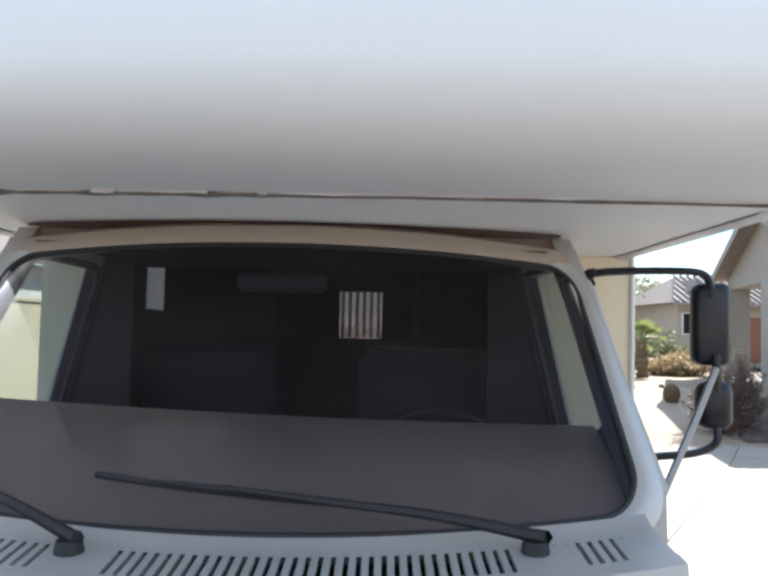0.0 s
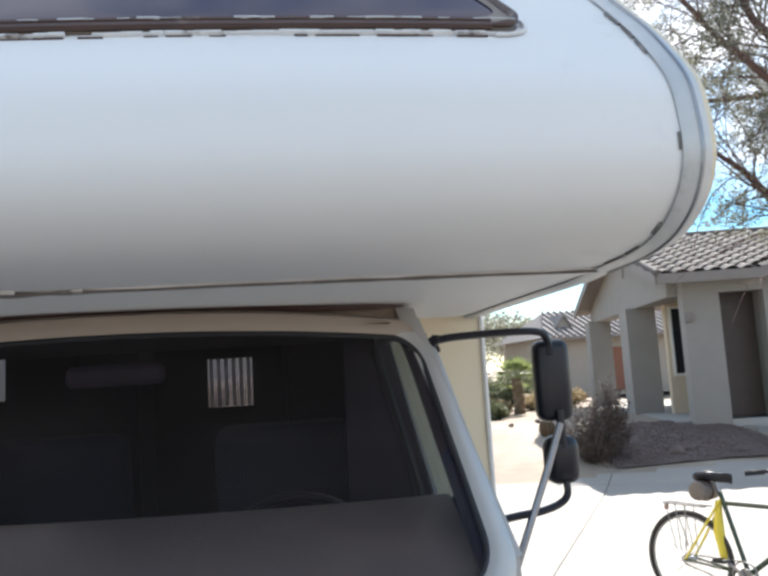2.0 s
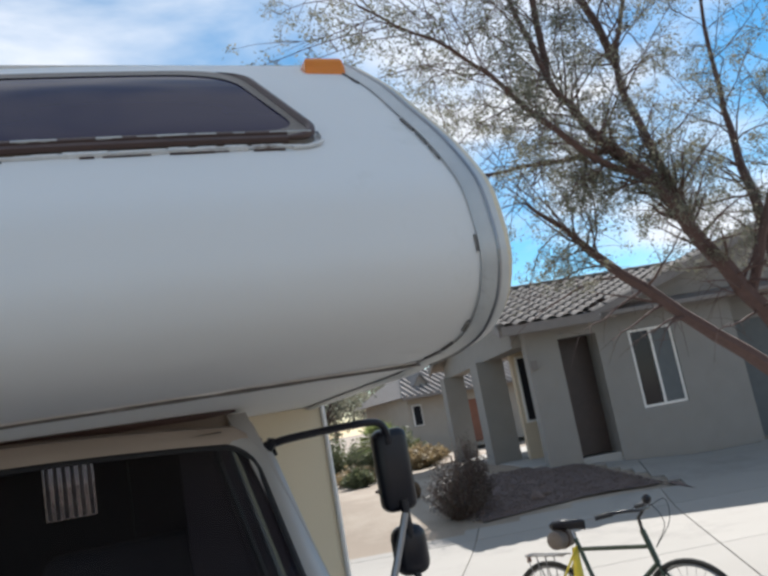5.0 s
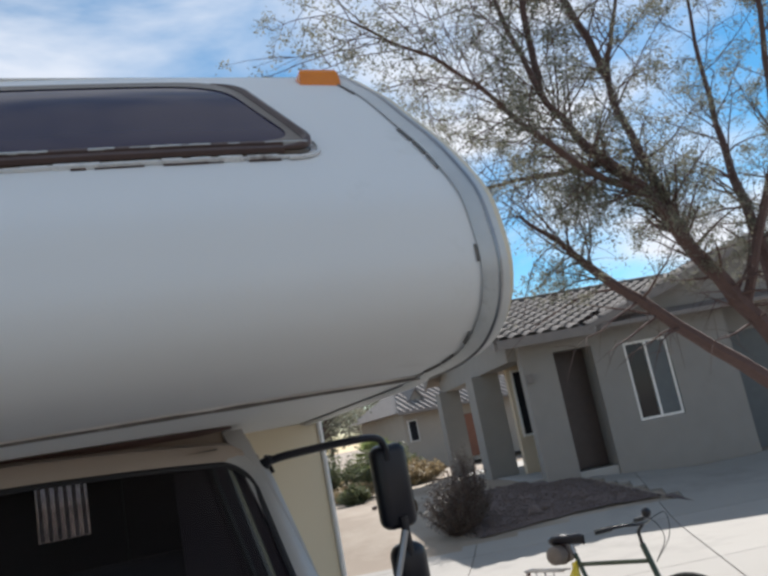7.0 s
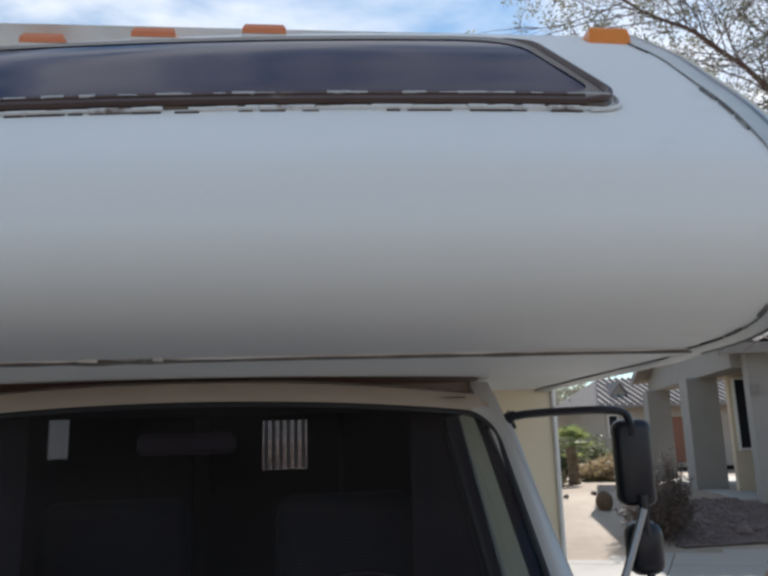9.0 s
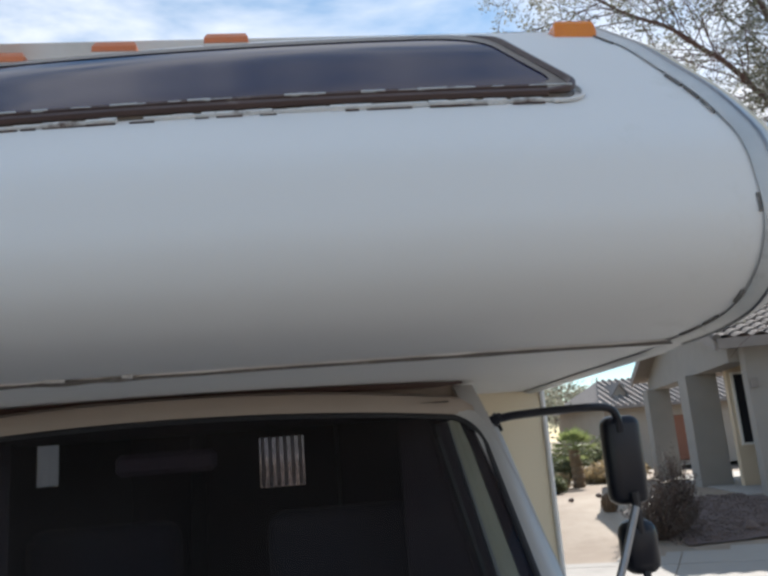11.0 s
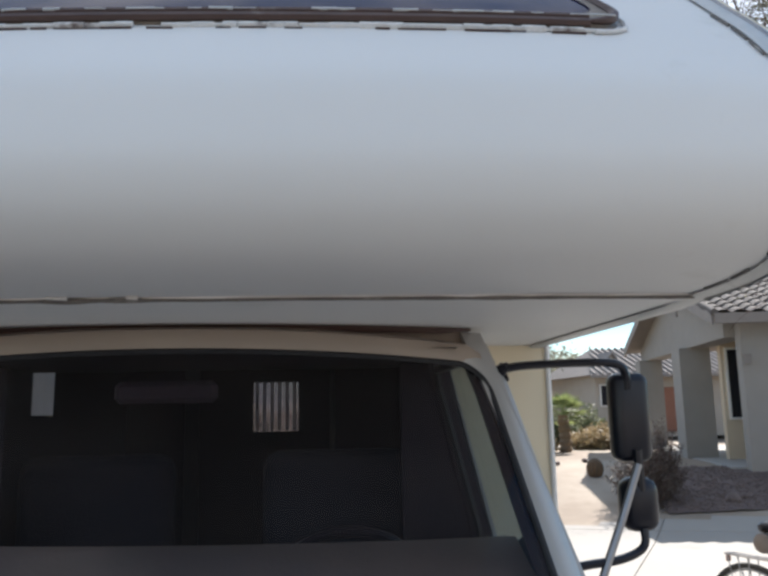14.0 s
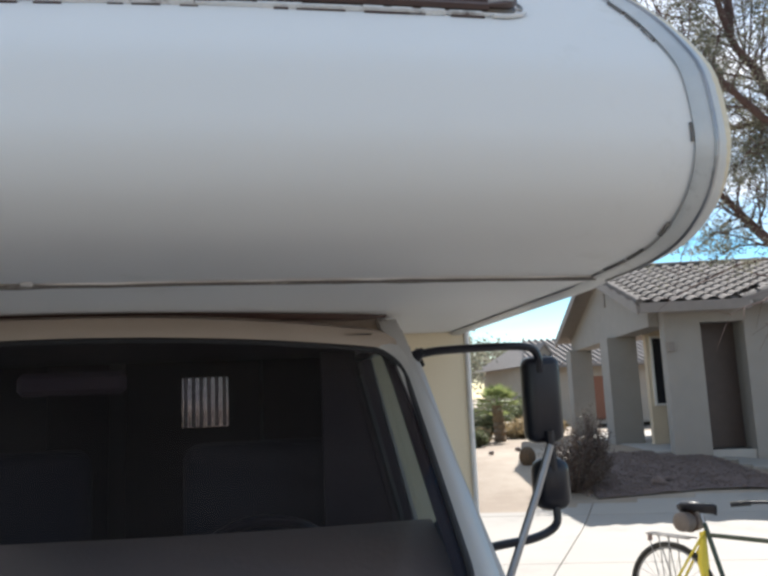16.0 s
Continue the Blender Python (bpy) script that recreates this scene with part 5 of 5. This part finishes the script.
part("dormer_roof", Shape().prism([(12.47, 3.4), (12.95, 4.04), (13.43, 3.4), (13.43, 3.3), (12.95, 3.94), (12.47, 3.3)], "y", 30.45, 32.5), M_TILE_LIT, far_roof, "grey dormer tiles")
fwin = part("window", Shape().box((12.12, 29.95, 1.75), (12.55, 30.02, 2.65), bevel=0.01), M_FRAMEWHITE, far_house, "white-framed window")
part("pane", Shape().box((12.17, 29.93, 1.80), (12.50, 29.948, 2.60)), M_HOUSEGLASS, fwin, "dark glass")
part("garage_door", Shape().box((14.7, 29.93, 0.7), (16.7, 30.02, 2.5), bevel=0.02), M_REDBROWN, far_house, "red-brown garage door")
block = Shape().box((-6.0, 4.0, -0.1), (-5.8, 26.0, 2.05), bevel=0.02)
block_wall = single("wall_yard", block, M_BLOCK, "yellow block yard wall in sunlight", "wall", kind="structure")
cap = part("wall_cap", Shape().box((-6.04, 4.0, 2.05), (-5.76, 26.0, 2.13), bevel=0.015), M_BLOCK, block_wall)
side_house = base_of("side_house", (-10, 16, 0), "white stucco house beyond the yard wall", "house")
part("wall", Shape().box((-16, 9, -0.1), (-9, 24, 3.2)), M_WHITEWALL, side_house)
part("roof", Shape().prism([(-16.5, 3.15), (-12.5, 4.6), (-8.5, 3.15), (-8.5, 3.3), (-12.5, 4.78), (-16.5, 3.3)], "y", 8.6, 24.4), M_TILE, side_house)
# the street's other side, behind the camera
opp = base_of("opposite_house", (2, -22, 0), "tan stucco house across the street", "house")
part("wall", Shape().box((-8, -28, -0.1), (12, -20, 3.1)), M_STUCCO_TAN, opp)
part("roof", Shape().prism([(-28.6, 3.0), (-24, 4.7), (-19.4, 3.0), (-19.4, 3.15), (-24, 4.9), (-28.6, 3.15)], "x", -8.6, 12.6), M_TILE, opp)
part("window", Shape().box((-5, -20.02, 1.0), (-3, -19.96, 2.3), bevel=0.01), M_HOUSEGLASS, opp, "dark window")
part("garage_door", Shape().box((3, -20.03, 0), (8, -19.96, 2.3), bevel=0.02), M_FRAMEWHITE, opp, "pale garage door")

# ---- the tree in front of the neighbour's house ----
rng = np.random.default_rng(7)
BOUGHS = [
    ([(8.75, 7.0, -0.05), (8.62, 7.0, 0.7), (8.35, 7.0, 1.35), (7.77, 7.0, 1.78), (6.94, 7.0, 2.4), (6.01, 7.2, 3.27), (5.65, 7.3, 3.7), (5.2, 7.4, 4.2)], 0.13, 0.012),
    ([(8.35, 7.0, 1.35), (8.0, 6.9, 2.2), (7.33, 6.8, 2.96), (6.93, 6.8, 3.55), (6.52, 6.7, 4.09), (5.88, 6.6, 4.5), (5.55, 6.6, 5.0), (5.19, 6.5, 5.31), (4.78, 6.4, 6.64)], 0.10, 0.014),
    ([(6.93, 6.8, 3.55), (6.95, 6.9, 4.01), (6.84, 7.0, 4.63), (6.8, 7.2, 5.91), (7.18, 7.3, 6.65), (7.59, 7.4, 7.64)], 0.062, 0.012),
    ([(6.45, 6.7, 4.12), (5.57, 6.5, 4.36), (4.9, 6.3, 4.7), (4.35, 6.1, 5.05), (3.72, 5.9, 5.32), (2.75, 5.6, 5.57)], 0.036, 0.007),
    ([(8.4, 7.0, 1.5), (8.3, 7.0, 3.05), (8.36, 7.15, 4.2), (8.47, 7.3, 5.26), (8.88, 7.5, 7.46)], 0.085, 0.012),
    ([(8.3, 7.0, 2.6), (9.2, 7.2, 4.1), (9.9, 7.4, 5.4), (10.4, 7.6, 7.0)], 0.07, 0.012),
    ([(7.6, 6.85, 2.7), (7.9, 6.2, 4.2), (7.8, 5.7, 5.6), (7.4, 5.2, 7.0)], 0.05, 0.010),
    # the next six boughs rise out of view to carry added sun-blocking leaves
    ([(6.8, 7.2, 5.91), (6.45, 7.3, 7.3), (6.0, 7.4, 8.6), (5.6, 7.3, 9.9)], 0.045, 0.010),
    ([(6.45, 7.3, 7.3), (6.9, 7.9, 8.3), (7.0, 8.4, 9.3)], 0.03, 0.008),
    ([(5.19, 6.5, 5.31), (5.35, 6.6, 6.9), (5.3, 6.6, 8.1), (5.0, 6.3, 9.2)], 0.035, 0.009),
    ([(5.35, 6.6, 6.9), (5.9, 6.9, 7.8), (6.3, 7.0, 8.8)], 0.025, 0.007),
    ([(5.35, 6.6, 6.9), (5.4, 6.5, 7.7), (5.5, 6.5, 8.4), (5.6, 6.6, 9.1)], 0.025, 0.007),
    ([(5.3, 6.6, 7.4), (5.0, 6.0, 7.9), (4.8, 5.7, 8.3)], 0.02, 0.006),
    ([(5.9, 6.6, 4.45), (5.5, 7.2, 4.6), (4.9, 7.9, 4.75), (4.3, 8.4, 4.9)], 0.03, 0.007),
]
tree = base_of("tree", (8.75, 7.0, 0), "spreading desert tree with dark limbs and fine olive foliage", "tree")
wood = Shape()
tips = []
twigs = []
for pts, r0, r1 in BOUGHS:
    path = smooth_path(pts, 5)
    path = [p + Vector(noise.noise_vector(p * 1.9)) * 0.05 for p in path]
    wood.tube(path, lin(r0 * 1.25, r1 * 1.6, len(path)), 7)
    n = len(path)
    for k in range(n):
        f = k / (n - 1)
        if path[k].z < 2.5 or rng.random() < 0.12:
            continue
        d = (path[min(k + 1, n - 1)] - path[max(k - 1, 0)]).normalized()
        for _ in range(2):
            side = Vector(rng.normal(size=3)).normalized()
            br = (d * 0.75 + side * 0.85 + Vector((-0.10, -0.05, 0.10))).normalized()
            L = float(rng.uniform(0.6, 1.5)) * (0.75 + 0.25 * f)
            q = [path[k]]
            for s in range(5):
                br = (br + Vector(rng.normal(size=3)) * 0.16 + Vector((0, 0, -0.03))).normalized()
                q.append(q[-1] + br * (L / 5))
            ra = (r0 + (r1 - r0) * f) * 0.38
            wood.tube(q, lin(max(0.006, min(0.022, ra)), 0.003, 6), 5)
            for s in range(1, 6):
                for _ in range(2):
                    tw = (br + Vector(rng.normal(size=3)) * 0.75).normalized()
                    l2 = float(rng.uniform(0.18, 0.5))
                    e = q[s] + tw * l2
                    twigs.append((q[s], (q[s] + e) / 2 + Vector((0, 0, 0.02)), e))
fine = Shape()
for a, b, c in twigs:
    fine.tube([a, b, c], [0.0042, 0.003, 0.0018], 3)
part("trunk", wood, M_BARK, tree, "dark reddish-brown bark", True)
tagged(part("twig", fine, M_BARK, tree), kind="stuff")


def leaves(points, per, spread, size, seed, aspect=0.34):
    """Many small pointed leaves scattered round the points."""
    r = np.random.default_rng(seed)
    P = np.repeat(np.array([tuple(p) for p in points]), per, axis=0)
    N = len(P)
    P = P + r.normal(size=(N, 3)) * spread
    A = r.normal(size=(N, 3))
    A[:, 2] *= 0.7
    A /= np.linalg.norm(A, axis=1)[:, None]
    B = np.cross(A, r.normal(size=(N, 3)))
    B /= np.linalg.norm(B, axis=1)[:, None]
    s = (size * r.uniform(0.6, 1.4, N))[:, None]
    V = np.stack([P - A * s, P + B * s * aspect, P + A * s, P - B * s * aspect], 1).reshape(-1, 3)
    sh = Shape()
    sh.v = [tuple(v) for v in V.tolist()]
    sh.f = [(4 * k, 4 * k + 1, 4 * k + 2, 4 * k + 3) for k in range(N)]
    return sh


spots = []
for a, b, c in twigs:
    spots += [a * 0.35 + c * 0.65, b * 0.2 + c * 0.8, c]
high = [p for p in spots if p.z > 7.6]             # unseen crown added above the limbs to keep sun off the motorhome's nose
spots = [p for p in spots if 3.0 < p.z <= 7.6 and noise.noise(p * 1.3) > -0.12]
tagged(part("crown", leaves(spots, 14, 0.042, 0.020, 3), M_LEAF, tree, "fine olive-grey leaflets"), kind="stuff")
tagged(part("unseen_upper_crown", leaves(high, 22, 0.09, 0.030, 4, 0.45), M_LEAF, tree, "dense olive-grey foliage out of view, added to block the sun"), kind="stuff")


# ---- garden between the houses ----
def on_land(x, y, dz=0.0):
    return Vector((x, y, land(x, y) + dz))


def bush(name, x, y, r, h, material, label, count, blade, seed, stem=M_BARK, upright=0.6):
    """A shrub of many thin stems with small leaves along them."""
    r_ = np.random.default_rng(seed)
    base = on_land(x, y, -0.04)
    B = base_of(name, base, label, "shrub")
    st, pts = Shape(), []
    for k in range(count):
        a = r_.uniform(0, 2 * math.pi)
        out = math.sqrt(r_.uniform(0, 1)) * r
        top = base + Vector((math.cos(a) * out, math.sin(a) * out, h * (1 - 0.45 * (out / r) ** 2) * r_.uniform(0.45, 1.14)))
        mid_ = base + Vector((math.cos(a) * out * upright, math.sin(a) * out * upright, (top.z - base.z) * 0.55))
        foot = base + Vector((math.cos(a) * out * 0.15, math.sin(a) * out * 0.15, 0))
        st.tube([foot, mid_, top], [0.008, 0.005, 0.002], 3)
        for f in lin(0.2, 1.0, 6):
            pts.append(foot.lerp(mid_, f))
            pts.append(mid_.lerp(top, f))
    tagged(part("stem", st, stem, B), kind="stuff")
    tagged(part("foliage", leaves(pts, 4, r * 0.06, blade, seed), material, B), kind="stuff")


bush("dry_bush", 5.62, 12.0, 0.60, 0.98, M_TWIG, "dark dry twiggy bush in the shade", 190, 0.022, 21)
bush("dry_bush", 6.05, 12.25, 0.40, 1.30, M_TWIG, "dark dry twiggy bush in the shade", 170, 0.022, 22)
bush("green_shrub", 8.0, 23.5, 0.9, 1.2, M_GREENBUSH, "sunlit olive-green garden shrub", 100, 0.06, 23)
bush("green_shrub", 9.2, 24.5, 1.0, 1.25, M_GREENBUSH, "sunlit olive-green garden shrub", 100, 0.06, 24)
bush("green_shrub", 6.9, 24.5, 1.1, 1.5, M_GREENBUSH, "sunlit olive-green garden shrub", 100, 0.06, 25)
bush("grass_clump", 6.15, 19.6, 0.6, 0.45, M_DRYGRASS, "dry straw-coloured grass clump", 130, 0.06, 26, M_DRYGRASS)
bush("grass_clump", 8.3, 21.2, 0.8, 0.5, M_DRYGRASS, "dry straw-coloured grass clump", 150, 0.06, 27, M_DRYGRASS)
bush("grass_clump", 8.9, 21.5, 0.8, 0.65, M_DRYGRASS, "dry straw-coloured grass clump", 150, 0.06, 29, M_DRYGRASS)
bush("low_shrub", 5.8, 18.3, 0.4, 0.45, M_GREENBUSH, "low grey-green shrub beside the palm", 90, 0.05, 28)


def palm(x, y, h, n, size):
    base = on_land(x, y, -0.03)
    P = base_of("fan_palm", base, "small green fan palm with a shaggy brown trunk", "palm")
    tr = Shape()
    zs = lin(0, h, 12)
    tr.tube([base + Vector((0.02 * math.sin(z * 5), 0, z)) for z in zs], [0.15 + 0.035 * (k % 2) - 0.03 * k / 12 for k in range(12)], 10)
    part("trunk", tr, M_PALMTRUNK, P)
    r_ = np.random.default_rng(5)
    for k in range(n):
        a = k * 2.39996 + r_.uniform(-0.2, 0.2)
        el = radians(76 - 92 * (k / n) + r_.uniform(-8, 8))
        d = Vector((math.cos(a) * math.cos(el), math.sin(a) * math.cos(el), math.sin(el)))
        foot = base + Vector((0, 0, h))
        hub = foot + d * size * 0.55 + Vector((0, 0, -0.04))
        sd = d.cross(Vector((0, 0, 1))).normalized()
        up = sd.cross(d).normalized()
        sh = Shape().tube([foot, (foot + hub) / 2 + up * 0.02, hub], 0.009, 4)
        for j in range(15):
            b = radians(-78 + 156 * j / 14)
            tip = hub + (d * math.cos(b) + sd * math.sin(b)) * size * r_.uniform(0.5, 0.62) + Vector((0, 0, -0.10 * size))
            ax = (tip - hub).normalized()
            wv = ax.cross(up).normalized() * 0.026
            midp = hub.lerp(tip, 0.45) + up * 0.01
            sh.add([hub, midp + wv, tip, midp - wv], [(0, 1, 2, 3)])
        part("frond", sh, M_PALM, P)


palm(7.1, 20.0, 0.98, 26, 0.70)

# distant trees
for k, (x, y, r, h) in enumerate(((9.2, 34, 2.0, 4.2), (12.5, 44, 2.6, 5.0), (7.5, 42, 2.2, 3.8), (16.0, 48, 3.0, 5.0), (5.0, 38, 2.0, 3.2), (20.0, 55, 3.5, 5.5))):
    base = on_land(x, y, -0.05)
    T_ = base_of("distant_tree", base, "hazy grey-green tree far behind the houses", "tree")
    r_ = np.random.default_rng(60 + k)
    tr = Shape().tube([base, base + Vector((0.1, 0, h * 0.4)), base + Vector((0.0, 0.1, h * 0.7))], [0.16, 0.12, 0.05], 7)
    pts = []
    for j in range(34):
        d = Vector(r_.normal(size=3)).normalized()
        e = base + Vector((d.x * r * 0.85, d.y * r * 0.85, h * 0.66 + d.z * h * 0.30))
        tr.tube([base + Vector((0, 0, h * 0.45)), (base + Vector((0, 0, h * 0.55))).lerp(e, 0.5), e], [0.04, 0.025, 0.008], 4)
        pts += [e.lerp(base + Vector((0, 0, h * 0.6)), f) for f in (0, 0.15, 0.3)]
    part("trunk", tr, M_BARK, T_)
    part("crown", leaves(pts, 26, 0.32, 0.10, 70 + k, 0.5), M_LEAF, T_)

# stones and a barrel cactus
cx_, cy_ = 5.57, 13.98
cb = on_land(cx_, cy_)
ball = Shape()
ball.sheet(lambda a, b: (cb.x + (0.145 + 0.014 * math.cos(a * 14)) * math.cos(a) * math.sin(b), cb.y + (0.145 + 0.014 * math.cos(a * 14)) * math.sin(a) * math.sin(b), cb.z + 0.12 + 0.19 * math.cos(b)), lin(0, 2 * math.pi, 57), lin(0.05, math.pi - 0.05, 10))
single("barrel_cactus", ball, M_CACTUS, "dark reddish barrel cactus on the gravel", "cactus", smooth=True)
for k, (x, y, s) in enumerate(((5.4, 15.6, 0.07), (6.2, 16.2, 0.08), (7.0, 11.85, 0.13), (7.25, 11.95, 0.09))):
    p = on_land(x, y, s * 0.35)
    single("boulder", Shape().blob(p, (s * 0.9, s * 0.7, s * 0.55), 0.5, 9, 7, k * 3.1), M_STONE, "rough dark brown garden stone", "stone", "garden stones", smooth=True)
bed = Shape()
bed.sheet(lambda u, f: (lambda p: (p[0], p[1], land(p[0], p[1]) + 0.012 + 0.02 * noise.noise(Vector((p[0] * 3, p[1] * 3, 0)))))(house_at(u, (GRAVEL_EDGE + 0.15 + 0.175 * max(0.0, min(3.0, u + 4.0)) + max(0.0, u - 1.0) * 0.4) * (1 - f) + f * ((0.02 if u > -0.6 else 0.6) if u < 0 else -4.0 * u), 0)), lin(-2.7, 0.75, 30), lin(0, 1, 20))
single("gravel_bed", bed, M_GRAVEL, "dark red-brown gravel bed before the house", "gravel", kind="structure", smooth=True)
st = Shape()
r_ = np.random.default_rng(9)
for k in range(3600):
    u, w = float(r_.uniform(-2.9, 0.8)), float(r_.uniform(-3.0, 0.6))
    lim = GRAVEL_EDGE + 0.2 + 0.175 * max(0.0, min(3.0, u + 4.0)) + max(0.0, u - 1.0) * 0.4
    if w < lim or (u > -0.9 and w > -0.05) or u > -0.25 * w:
        continue
    p = house_at(u, w, 0)
    s = float(r_.uniform(0.008, 0.022))
    st.blob((p[0], p[1], land(p[0], p[1]) + 0.02 + s * 0.3), (s * 1.2, s, s * 0.7), 0.5, 5, 3, k * 0.7)
single("gravel_stones", st, M_STONE, "loose red-brown gravel stones", "gravel", kind="stuff")

# unseen street behind the camera, added to cut light bouncing onto the shell
road = Shape().sheet(lambda u, w: house_at(u, w, 0.0), lin(-60, 60, 7), lin(-26.0, -14.9, 4))
single("road", Shape().add([(x, y, -0.012) for x, y, _ in road.v], road.f), M_ASPHALT, "unseen dark asphalt sheet before the driveway, cutting bounced light", "road", kind="structure")

# ---- driveway slabs ----
for i in range(-6, 5):
    for j in range(-7, 3):
        mid_ = S0 + SA * (i + 0.5) + SB * (j + 0.5)
        su, sw = uv_of(mid_.x, mid_.y)
        if sw < -16.0 or su < -13.5:
            continue
        sh = slab(i, j)
        if sh.f:
            part("slab", sh, M_CONCRETE, driveway, weld=True)
